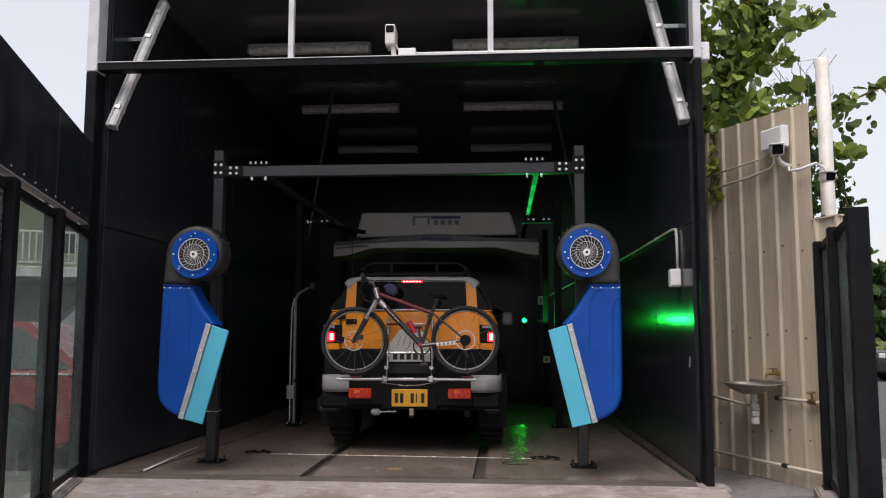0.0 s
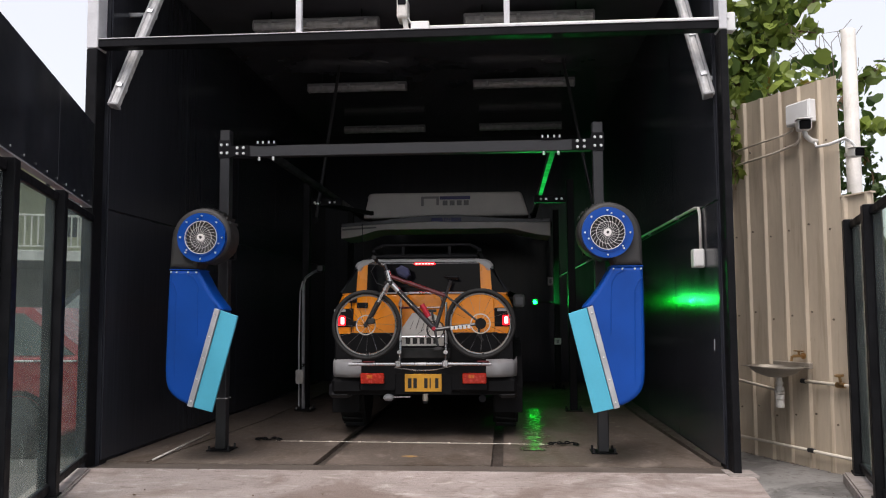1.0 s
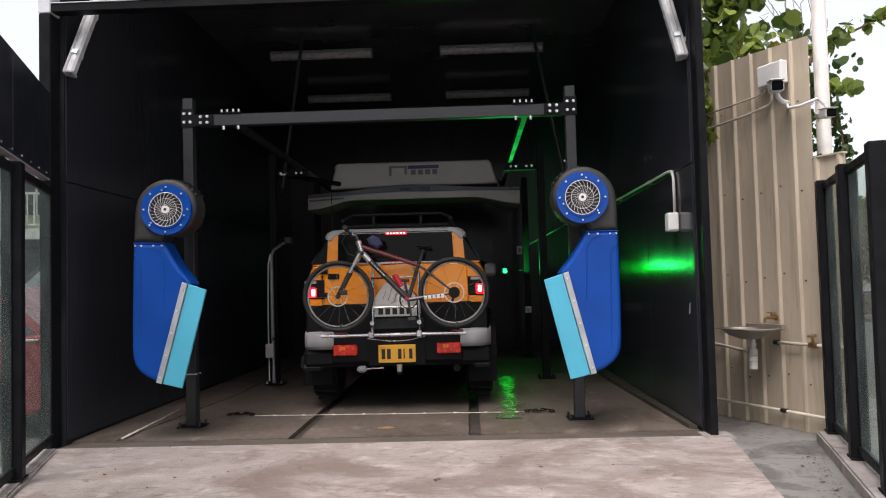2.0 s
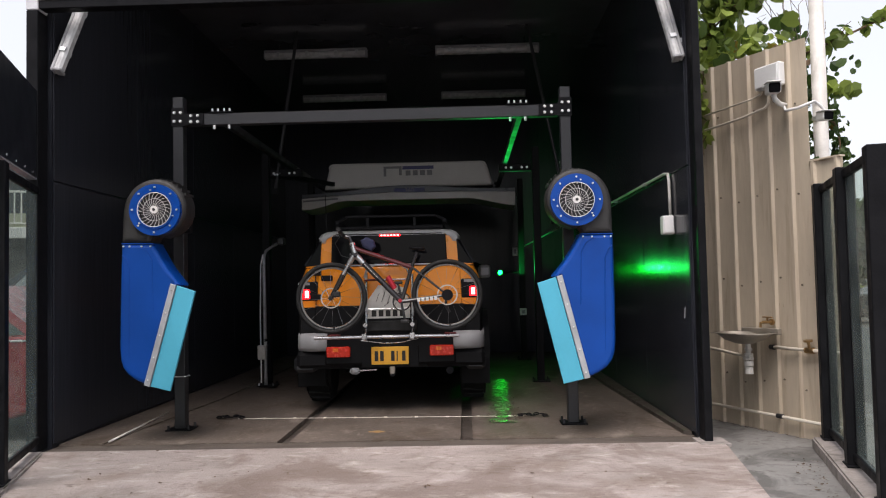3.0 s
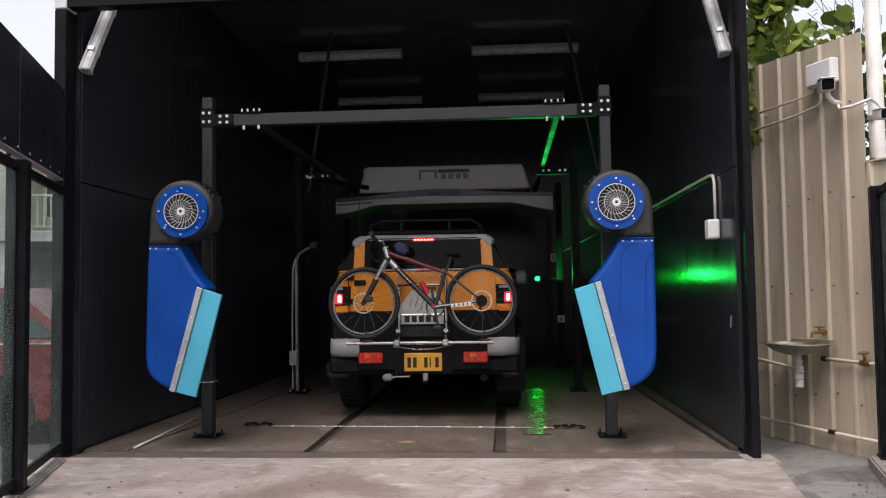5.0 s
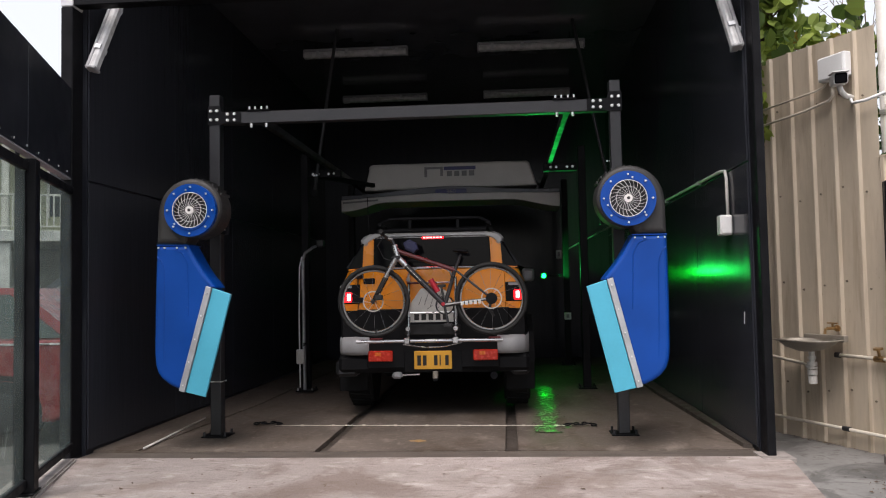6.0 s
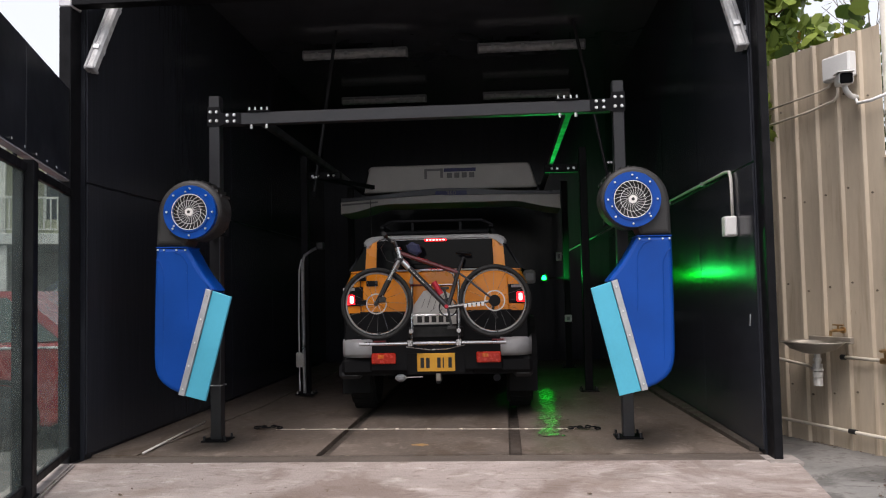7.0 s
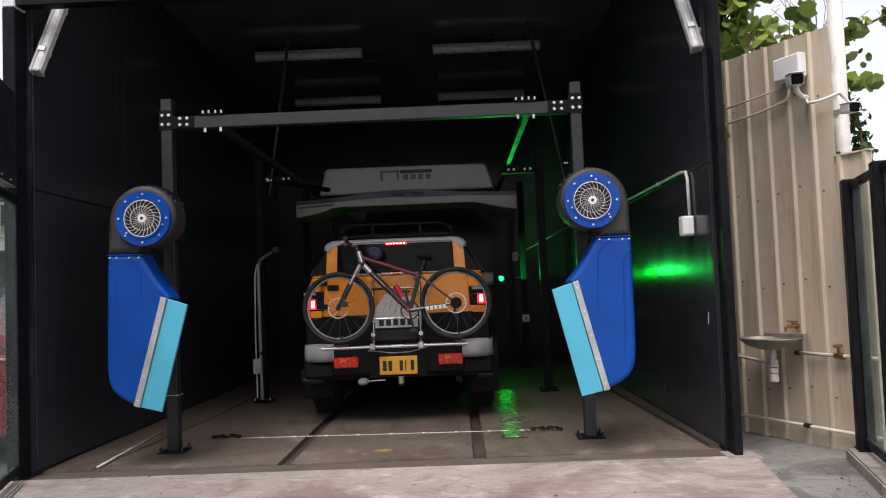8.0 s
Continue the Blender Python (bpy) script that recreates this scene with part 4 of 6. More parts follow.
part("pipe", sweep([(1.50, 7.72, 1.66), (1.62, 7.70, 1.74), (2.215, 6.9, 2.03), (2.215, 4.0, 1.96), (2.215, 0.72, 1.94), (2.215, 0.60, 1.925), (2.215, 0.565, 1.87), (2.215, 0.555, 1.60)], 0.012, 8), "pvc", cd, smooth=True)
jb = part("junction_box", box(2.145, 2.231, 0.50, 0.60, 1.455, 1.598, 0.008), "white", cd, "white junction box")
part("lid", box(2.152, 2.224, 0.492, 0.4995, 1.465, 1.588, 0.004), "white", jb)
for y in (1.4, 2.8, 4.2, 5.6):
    part("saddle", box(2.196, 2.2315, y - 0.01, y + 0.01, 1.922, 1.958, 0.003), "galv", cd)

# ---- floor bits ----
tagged(obj("wall_scrape", obox((2.2308, 0.28, 0.91), (2.2308, 0.30, 0.83), 0.003, 0.005), "white"), "thin pale scrape on the black wall panel", "scrape")
own = bmesh.new()
rng = random.Random(31)
rim = [own.verts.new((-0.06 + rng.uniform(0.05, 0.10) * math.cos(a), 0.55 + rng.uniform(0.03, 0.06) * math.sin(a), 0.0015)) for a in [2 * math.pi * k / 14 for k in range(14)]]
own.faces.new(rim)
tagged(obj("floor_stain", own, "ochre"), "faded ochre paint stain on the bay floor", "stain")
tagged(obj("loose_pipe", rod((-2.06, 1.62, 0.0168), (-1.985, 0.22, 0.0168), 0.0075, n=12), "pvc", True), "loose white plastic pipe lying along the wall", "pipe")
chain = thing("floor_bar", "thin metal bar lying across the floor with hooked ends", "floor bar")
part("bar", rod((-1.33, 1.27, 0.004), (1.10, 1.17, 0.004), 0.0026, n=8), "cream", chain)
for k in range(9):
    x = -1.1 + 0.26 * k
    part("collar", rod((x - 0.012, 1.262 - 0.0411 * (x + 1.33) + 0.0, 0.006), (x + 0.012, 1.261 - 0.0411 * (x + 1.33), 0.006), 0.0065, n=8), "cream", chain)
for x, y in ((-1.40, 1.30), (1.17, 1.15)):
    own = bmesh.new()
    for k in range(7):
        a = 0.9 * k
        own = ring(0, 0, 0, 0.022, 0.006, 12, 5, own)
        bmesh.ops.rotate(own, verts=own.verts[-60:], cent=(0, 0, 0), matrix=Matrix.Rotation(radians(80 if k % 2 else 100), 3, "X"))
        bmesh.ops.translate(own, verts=own.verts[-60:], vec=(x + (k - 3) * 0.034, y + 0.03 * math.sin(a * 2.1), 0.016 + 0.004 * (k % 3)))
    part("chain_links", own, "frame", chain, "rusty dark chain end")
rng = random.Random(4)
lit = bmesh.new()
for _ in range(280):
    u = rng.random()
    if u < 0.28:
        x, y, z = rng.uniform(-1.9, 2.1), rng.uniform(-3.2, -0.06), None
        z = 0.012 * (y + 0.02) + 0.002
    elif u < 0.66:
        y = rng.uniform(0.2, 1.6)
        x, z = 3.33 - 0.42 * (y - 0.42) - rng.uniform(0.03, 0.25) ** 1.5, -0.116
    else:
        y = rng.uniform(-1.6, -0.1)
        x, z = 3.02 + 0.27 * y + rng.uniform(-0.20, -0.02), -0.116
    r, a = rng.uniform(0.004, 0.013) + (0.012 if rng.random() < 0.12 else 0.0), rng.uniform(0, 6.3)
    vs = [lit.verts.new((x + r * math.cos(a + b) * (1 if k % 2 else 0.5), y + r * math.sin(a + b) * (1 if k % 2 else 0.5), z + rng.uniform(0.001, 0.008))) for k, b in enumerate((0, 1.57, 3.14, 4.71))]
    lit.faces.new(vs)
tagged(obj("leaf_litter", lit, "litter"), "scattered dead leaves and grit on the concrete", "leaf litter", kind="stuff")


# ---- beam camera and right corner box ----
def cctv(name, m, label, long=0.16):
    t = thing(name, label, "security camera", "security cameras", m)
    part("housing", box(-0.04, 0.04, -long / 2, long / 2, -0.035, 0.035, 0.014, seg=2), "white", t)
    part("front_glass", box(-0.034, 0.034, -long / 2 - 0.004, -long / 2 + 0.004, -0.03, 0.03, 0.008), "carglass", t, "black lens window")
    part("sunshade", box(-0.046, 0.046, -long / 2 - 0.02, long / 2, 0.0355, 0.042, 0.003), "white", t)
    return t


c1 = thing("beam_camera", "white security camera on a short mast upon the beam", "security camera", "security cameras")
part("mast", rod((-0.015, 0.0, 3.2115), (-0.035, 0.0, 3.33), 0.02, n=10), "pvc", c1)
part("foot", box(-0.05, 0.02, -0.03, 0.03, 3.2115, 3.222, 0.003), "pvc", c1)
part("housing", box(-0.085, -0.005, -0.05, 0.12, 3.30, 3.465, 0.014, seg=2), "pvc", c1)
part("lens_window", box(-0.075, -0.015, -0.056, -0.048, 3.395, 3.45, 0.006), "carglass", c1)
part("cable", sweep([(-0.01, 0.02, 3.32), (0.03, 0.02, 3.26), (0.08, 0.0, 3.24)], 0.006, 6), "white", c1)
part("cable_box", box(0.02, 0.155, -0.04, 0.03, 3.2125, 3.272, 0.006), "white", c1)
tagged(obj("corner_box", box(2.312, 2.38, 0.0, 0.08, 3.14, 3.28, 0.008), "white"), "small white junction box beside the entrance post", "junction box")

# ---- beige corrugated fence ----
FA, FB = Vector((2.645, 1.90, 0)), Vector((3.385, 0.24, 0))
FD = (FB - FA).normalized()
FN = Vector((-FD.y, FD.x, 0))
if FN.dot(Vector((0.7, -5.6, 0)) - FA) < 0:
    FN = -FN


def on_fence(s, z, out=0.0):
    return FA + FD * s + FN * out + Vector((0, 0, z))


def sheet(s0, s1, z0, top, pitch, shift):
    """Trapezoid-ribbed sheet with a little thickness."""
    prof = []
    s = s0
    k = math.floor((s0 - shift) / pitch)
    knots = []
    while shift + k * pitch < s1 + pitch:
        b = shift + k * pitch
        knots += [(b, 0.0), (b + 0.012, 0.022), (b + 0.036, 0.022), (b + 0.05, 0.0)]
        k += 1
    prof = [(a, h) for a, h in knots if s0 < a < s1]
    prof = [(s0, 0.0)] + prof + [(s1, 0.0)]
    own = bmesh.new()
    rows = []
    for a, h in prof:
        f, g = on_fence(a, z0, h), on_fence(a, top(a), h)
        rows.append([own.verts.new(p) for p in (f, g, g - FN * 0.003, f - FN * 0.003)])
    for A, B in zip(rows, rows[1:]):
        for i in range(4):
            own.faces.new((A[i], B[i], B[(i + 1) % 4], A[(i + 1) % 4]))
    own.faces.new(rows[0])
    own.faces.new(rows[-1][::-1])
    return own


fence = thing("sheet_fence", "beige corrugated steel fence with screws and stains", "fence")
LEN = (FB - FA).length
S1 = (Vector((3.245, 0.5, 0)) - FA).dot(FD)
part("tall_sheet", sheet(0.0, S1, -0.148, lambda a: 2.98 - 0.03 * a, 0.215, 0.03), "beige", fence)
part("low_sheet", sheet(S1 + 0.002, LEN, -0.148, lambda a: 1.985, 0.215, 0.03), "beige", fence)
part("low_cap", obox(on_fence(S1, 1.985, -0.002), on_fence(LEN, 1.985, -0.002), 0.05, 0.012), "beige", fence)
for k in range(8):
    for z in (0.25, 1.05, 1.75, 2.45):
        a = 0.03 + 0.215 * k + 0.085
        if a < LEN - 0.03 and (z < 1.9 or a < S1 - 0.03):
            part("screw", rod(on_fence(a, z + 0.03 * (k % 3), 0.0), on_fence(a, z + 0.03 * (k % 3), 0.009), 0.008, n=6), "twig", fence)
tagged(obj("fence_post", rod((2.6, 2.06, GROUND), (2.6, 2.06, 2.9), 0.04, n=10), "galv"), "galvanised post behind the fence", "post")

# camera and box on the fence
sC = (Vector((3.11, 0.80, 0)) - FA).dot(FD)
cb = thing("camera_box", "white electrical box on the corrugated fence", "electrical box")
own = box(-0.125, 0.135, 0.001, 0.07, -0.09, 0.09, 0.008)
turn = Matrix.Translation(on_fence(sC + 0.02, 2.70, 0.032)) @ Matrix((FD, FN, Vector((0, 0, 1)))).transposed().to_4x4()
own.transform(turn)
part("case", own, "white", cb)
own = box(-0.115, 0.125, 0.0705, 0.078, -0.08, 0.08, 0.004)
own.transform(turn)
part("lid", own, "white", cb)
p = on_fence(sC + 0.21, 2.55, 0.22)
cc = cctv("fence_camera", Matrix.Translation(p) @ Matrix.Rotation(radians(-14), 4, "Z") @ Matrix.Rotation(radians(8), 4, "X") @ Matrix.Scale(1.2, 4), "white bullet security camera with black lens window on the fence", 0.2)
arm = tagged(obj("wall_mount", sweep([on_fence(sC + 0.13, 2.45, 0.002), on_fence(sC + 0.15, 2.455, 0.10), on_fence(sC + 0.20, 2.47, 0.19), on_fence(sC + 0.212, 2.51, 0.22)], 0.02, 8), "white", True), "white camera arm screwed to the fence", "bracket")
tagged(obj("fence_conduit", sweep([on_fence(0.05, 2.40, 0.045), on_fence(sC - 0.30, 2.44, 0.045), on_fence(sC - 0.06, 2.47, 0.045), on_fence(sC - 0.02, 2.50, 0.045), on_fence(sC - 0.01, 2.60, 0.05)], 0.011, 8, sweep([on_fence(0.22, 2.54, 0.045), on_fence(sC - 0.2, 2.57, 0.045), on_fence(sC - 0.1, 2.585, 0.045), on_fence(sC - 0.08, 2.61, 0.045)], 0.009, 8)), "cream", True), "white cable conduits across the corrugated fence", "conduit")
tagged(obj("camera_cable", sweep([on_fence(sC + 0.14, 2.45, 0.05), on_fence(sC + 0.17, 2.40, 0.06), on_fence(sC + 0.29, 2.395, 0.06), on_fence(sC + 0.42, 2.42, 0.03), (3.40, 0.60, 2.425), (3.43, 0.58, 2.375)], 0.012, 8), "white", True), "white cable looping to the second camera", "cable")
c2 = cctv("pole_camera", pose(3.41, 0.56, 2.335, 6, 0, 2), "small white camera with black front beside the white pole", 0.14)
part("bracket", obox((0.02, 0.04, 0.0), (0.22, 0.66, 0.04), 0.03, 0.03), "white", c2)

# white pole behind
tagged(obj("white_pole", rod((3.70, 1.32, GROUND), (3.70, 1.30, 3.56), 0.062, 0.060, 20), "pvc", True), "tall weathered white plastic pole behind the fence", "pole")
tagged(obj("pole_clamp", box(3.632, 3.775, 1.245, 1.372, 2.44, 2.47, 0.01), "brass"), "rusty clamp round the white pole", "clamp")

# basin with tap and pipes
bs = thing("wash_basin", "small stainless steel wash basin mounted on the fence", "basin")
sB = (Vector((2.955, 1.16, 0)) - FA).dot(FD) + 0.21
BM = Matrix.Translation(on_fence(sB, 0.68, 0.032)) @ Matrix((FD, FN, Vector((0, 0, 1)))).transposed().to_4x4()
rings_ = []
for r, z in ((0.18, 0.0), (0.185, -0.004), (0.165, -0.02), (0.13, -0.055), (0.06, -0.085), (0.03, -0.09)):
    rings_.append([Vector((1.4 * r * math.cos(2 * math.pi * k / 24), 0.20 + r * math.sin(2 * math.pi * k / 24), z)) for k in range(24)])
for r, z in ((0.028, -0.082), (0.058, -0.077), (0.125, -0.048), (0.158, -0.014), (0.165, 0.0)):
    rings_.append([Vector((1.4 * r * math.cos(2 * math.pi * k / 24), 0.20 + r * math.sin(2 * math.pi * k / 24), z)) for k in range(24)])
own = loft(rings_, False)
own.transform(BM)
part("bowl", own, "steel", bs, smooth=True)
own = box(-0.20, 0.20, 0.002, 0.045, -0.020, 0.028, 0.004)
own.transform(BM)
part("back_ledge", own, "steel", bs)
own = box(-0.235, 0.235, 0.05, 0.375, -0.006, -0.001, 0.002)
for v in own.verts:
    if v.co.y > 0.2:
        v.co.x *= 0.86
bmesh.ops.delete(own, geom=[f for f in own.faces if abs(f.normal.z) > 0.9 and f.calc_area() > 0.05], context="FACES_ONLY")
own.transform(BM)
part("rim", own, "steel", bs)
own = rod((0.03, 0.19, -0.085), (0.03, 0.19, -0.20), 0.022, n=14)
for z0, z1, r in ((-0.125, -0.145, 0.030), (-0.165, -0.195, 0.036), (-0.20, -0.215, 0.040), (-0.222, -0.262, 0.036), (-0.268, -0.325, 0.033)):
    own = rod((0.03, 0.19, z0), (0.03, 0.19, z1), r, n=14, bm=own)
own = sweep([(0.03, 0.19, -0.205), (-0.02, 0.16, -0.207), (-0.12, 0.10, -0.212), (-0.16, 0.04, -0.215)], 0.013, 8, own)
own.transform(BM)
part("drain_trap", own, "pvc", bs, "white plastic drain trap")
tap = thing("brass_tap", "weathered brass tap above the basin", "tap")
own = rod((0.10, 0.0, 0.08), (0.10, 0.10, 0.08), 0.012, n=10)
own = sweep([(0.10, 0.09, 0.08), (0.10, 0.12, 0.075), (0.10, 0.125, 0.04)], 0.011, 8, own)
own = rod((0.10, 0.05, 0.08), (0.10, 0.05, 0.115), 0.009, n=8, bm=own)
own = box(0.05, 0.15, 0.042, 0.058, 0.114, 0.124, 0.003, own)
own = rod((0.10, 0.0, 0.08), (0.10, 0.012, 0.08), 0.026, n=12, bm=own)
own.transform(BM)
part("tap_body", own, "brass", tap)


def pipe(name, pts, label):
    return tagged(obj(name, sweep([on_fence(*q) for q in pts], 0.013, 8), "cream", True), label, "pipe", "fence pipes")


pipe("water_pipe", [(0.02, 0.55, 0.048), (sB - 0.26, 0.475, 0.048), (sB - 0.16, 0.465, 0.072)], "white plastic waste pipe along the fence")
pipe("water_pipe", [(sB + 0.10, 0.562, 0.048), (LEN - 0.02, 0.556, 0.048)], "white plastic supply pipe along the fence")
pipe("water_pipe", [(0.02, 0.03, 0.048), (LEN - 0.02, 0.02, 0.048)], "white plastic pipe low along the fence")
vv = thing("stop_valve", "weathered brass stop valve on the supply pipe", "valve")
sV = (Vector((3.205, 0.57, 0)) - FA).dot(FD) + 0.05
own = rod(on_fence(sV - 0.04, 0.557, 0.048), on_fence(sV + 0.04, 0.557, 0.048), 0.022, n=10)
own = rod(on_fence(sV, 0.557, 0.048), on_fence(sV, 0.625, 0.06), 0.011, n=8, bm=own)
own = rod(on_fence(sV, 0.623, 0.06), on_fence(sV, 0.637, 0.062), 0.034, n=10, bm=own)
part("valve_body", own, "brass", vv)
part("pipe_collar", rod(on_fence(sB + 0.085, 0.562, 0.048), on_fence(sB + 0.125, 0.562, 0.048), 0.020, n=10), "blackpl", vv)
own = rod(on_fence(sB + 0.13, 0.026, 0.048), on_fence(sB + 0.19, 0.026, 0.048), 0.019, n=10)
tagged(obj("pipe_coupling", own, "blackpl"), "dark coupling on the low white pipe", "coupling")

# ---- glass fences ----
def glass_fence(name, label, posts, ztop, butt, base=0.02):
    t = thing(name, label, "glass fence", "glass fences", kind="structure")
    d = (Vector((*posts[-1], 0)) - Vector((*posts[0], 0))).normalized()
    ang = math.degrees(math.atan2(d.y, d.x))
    for i, (x, y) in enumerate(posts):
        if butt and i == 0:
            continue
        pst = box(-0.05, 0.05, -0.055, 0.055, -0.003, ztop, 0.005)
        pst.transform(pose(x, y, 0.012, 0, 0, ang))
        part("post", pst, "frame", t)
        pl = box(-0.085, 0.085, -0.062, 0.062, 0.001, 0.012, 0.003)
        pl.transform(pose(x, y, 0.0, 0, 0, ang))
        part("base_plate", pl, "frame", t)
    for (x0, y0), (x1, y1) in zip(posts, posts[1:]):
        a, b = Vector((x0, y0, 0)) + d * 0.052, Vector((x1, y1, 0)) - d * 0.052
        if butt and (x0, y0) == posts[0]:
            a = a - d * 0.10
        up = Vector((0, 0, 1))
        part("top_rail", obox(a + up * (ztop - 0.03), b + up * (ztop - 0.03), 0.04, 0.05, bevel=0.004), "frame", t)
        part("bottom_rail", obox(a + up * 0.06, b + up * 0.06, 0.04, 0.05, bevel=0.004), "frame", t)
        g = box(0.003, (b - a).length - 0.003, -0.004, 0.004, 0.088, ztop - 0.058)
        g.transform(Matrix.Translation(a) @ Matrix.Rotation(math.atan2(d.y, d.x), 4, "Z"))
        gp = part("glass_pane", g, "fenceglass", t, "smeared clear glass pane with reflected haze put into its film")
        gp.visible_shadow = False
        for q in (b,) if butt and (x0, y0) == posts[0] else (a, b):
            part("glazing_bead", obox(q + up * 0.09, q + up * (ztop - 0.06), 0.014, 0.03), "frame", t)
    t.location.z = base + 0.001
    return t, d


dl = Vector((math.sin(radians(17.2)), -math.cos(radians(17.2)), 0))
L0 = Vector((-2.425, -0.10, 0))
LN = Vector((dl.y, -dl.x, 0))
lposts = [(L0 - LN * 0.055 + dl * s)[:2] for s in (0.0, 1.06, 2.14, 3.2, 4.25, 5.4)]
lposts = [tuple(p) for p in lposts]
fl, _ = glass_fence("glass_fence_left", "black framed glass fence under a black sheet band", lposts, 1.845, True)
for s0, s1 in ((-0.05, 1.055), (1.061, 3.14), (3.146, 5.5)):
    a, b = L0 + dl * s0, L0 + dl * s1
    own = box(0.0, (b - a).length, 0.02, 0.055, 1.905, 2.535, 0.003)
    own.transform(Matrix.Translation(a) @ Matrix.Rotation(math.atan2(dl.y, dl.x), 4, "Z"))
    part("band_sheet", own, "band", fl, "black riveted sheet band")
    own = box(0.0, (b - a).length, 0.004, 0.057, 1.893, 1.904, 0.002)
    own.transform(Matrix.Translation(a) @ Matrix.Rotation(math.atan2(dl.y, dl.x), 4, "Z"))
    part("band_rail", own, "fixture", fl, "pale folded lower edge of the band")
for k in range(22):
    q = L0 + dl * (0.1 + 0.25 * k)
    for s in (0.058,):
        part("rivet", rod(q + LN * -s + Vector((0, 0, 1.93)), q + LN * -(s + 0.005) + Vector((0, 0, 1.93)), 0.007, n=6), "bolt", fl)
for s in (1.06, 3.12):
    q = L0 + dl * s
    part("band_stay", rod(q + Vector((0, 0, 1.85)), q + Vector((0, 0, 2.50)), 0.012, n=6), "frame", fl)

R0 = Vector((3.20, 0.19, 0))
dr = Vector((-0.252, -0.968, 0)).normalized()
rposts = [tuple((R0 + dr * s)[:2]) for s in (0.0, 0.88, 1.76)]
glass_fence("glass_fence_right", "black framed glass fence on a concrete kerb", rposts, 1.80, False, -0.04)


def kerb(name, p, d, s0, s1, off0, off1, top, label):
    n = Vector((d.y, -d.x, 0))
    pts = [p + d * s0 + n * off0, p + d * s1 + n * off0, p + d * s1 + n * off1, p + d * s0 + n * off1]
    own = bmesh.new()
    lo = [own.verts.new((q.x, q.y, GROUND + 0.006)) for q in pts]
    hi = [own.verts.new((q.x, q.y, top)) for q in pts]
    own.faces.new(lo)
    own.faces.new(hi[::-1])
    for i in range(4):
        j = (i + 1) % 4
        own.faces.new((lo[i], lo[j], hi[j], hi[i]))
    bmesh.ops.recalc_face_normals(own, faces=own.faces)
    bmesh.ops.bevel(own, geom=[e for e in own.edges if min(v.co.z for v in e.verts) > top - 0.01], offset=0.012, segments=2, affect="EDGES")
    return tagged(obj(name, own, "kerb"), label, "kerb", kind="structure")


kerb("kerb_3", L0, dl, 0.06, 5.6, -0.115, 0.13, 0.02, "pale concrete kerb carrying the glass fence")
kerb("kerb_4", R0, dr, -0.07, 3.4, -0.075, 0.115, -0.04, "pale concrete kerb carrying the glass fence")

# ---- parked cars beyond the glass ----
def simple_car(name, m, paint, length, width, height, belt, label, glass="carglass", mirror=""):
    """Side outline pushed across, with windows, wheels and lamps as parts; faces -x."""
    t = thing(name, label, "car", "parked cars", m)
    L, W = length, width
    side = [(0.02, 0.30), (0.0, 0.55), (0.03, belt - 0.05), (0.10, belt), (L * 0.28, belt + 0.04), (L - 0.12, belt + 0.06), (L - 0.03, belt - 0.02), (L, 0.6), (L - 0.04, 0.32), (L - 0.3, 0.22), (0.3, 0.22)]
    part("body", prism(side, -W / 2, W / 2, 0.05, 3), paint, t)
    cab = [(L * 0.24, belt + 0.03), (L * 0.42, height - 0.04), (L * 0.50, height), (L * 0.80, height - 0.03), (L - 0.12, belt + 0.05)]
    rings_ = []
    for y, s in ((-W / 2 + 0.07, 0), (-W / 2 + 0.22, 1), (W / 2 - 0.22, 1), (W / 2 - 0.07, 0)):
        rings_.append([Vector((x, y, z if s else min(z, belt + 0.04))) for x, z in cab])
    own = loft(rings_)
    part("cabin", own, paint, t)
    for s in (-1, 1):
        win = [(L * 0.30, belt + 0.06), (L * 0.43, height - 0.10), (L * 0.78, height - 0.09), (L - 0.22, belt + 0.07)]
        a = [Vector((x, s * (W / 2 - 0.07 - 0.15 * (z - belt - 0.04) / (height - belt - 0.04) + 0.008), z)) for x, z in win]
        b = [v - Vector((0, s * 0.03, 0)) for v in a]
        part("side_window", loft([a, b]), glass, t)
        part("pillar", obox(a[0].lerp(a[3], 0.5) + Vector((0, s * 0.004, 0)), a[1].lerp(a[2], 0.5) + Vector((0, s * 0.004, 0)), 0.05, 0.012), paint, t)
        part("sill_trim", box(L * 0.27, L - 0.15, s * W / 2 - 0.012, s * W / 2 + 0.004, belt + 0.005, belt + 0.025, 0.004), "chrome", t)
        for x in (L * 0.19, L * 0.80):
            wh = part("wheel", rod((x, s * (W / 2 - 0.20), 0.31), (x, s * (W / 2 + 0.012), 0.31), 0.31, n=28), "rubber", t)
            part("rim", rod((x, s * (W / 2 + 0.0125), 0.31), (x, s * (W / 2 + 0.02), 0.31), 0.20, 0.17, 20), "gantry", wh)
            part("wheel_arch", disc(x, 0.31, 0.32, 0.37, s * W / 2 - 0.01, s * W / 2 + 0.008, 28), "trim", t)
        part("head_lamp", box(-0.012, 0.06, s * W * 0.30 - 0.15, s * W * 0.30 + 0.15, belt - 0.22, belt - 0.08, 0.02), "sidelens", t, "clear headlamp")
        part("tail_lamp", box(L - 0.06, L + 0.004, s * W * 0.36 - 0.12, s * W * 0.36 + 0.12, belt - 0.2, belt + 0.0, 0.02), "reflector", t)
        part("door_mirror", box(L * 0.31, L * 0.35, min(s * (W / 2), s * (W / 2 + 0.13)), max(s * (W / 2), s * (W / 2 + 0.13)), belt + 0.06, belt + 0.17, 0.02), mirror or paint, t)
    return t


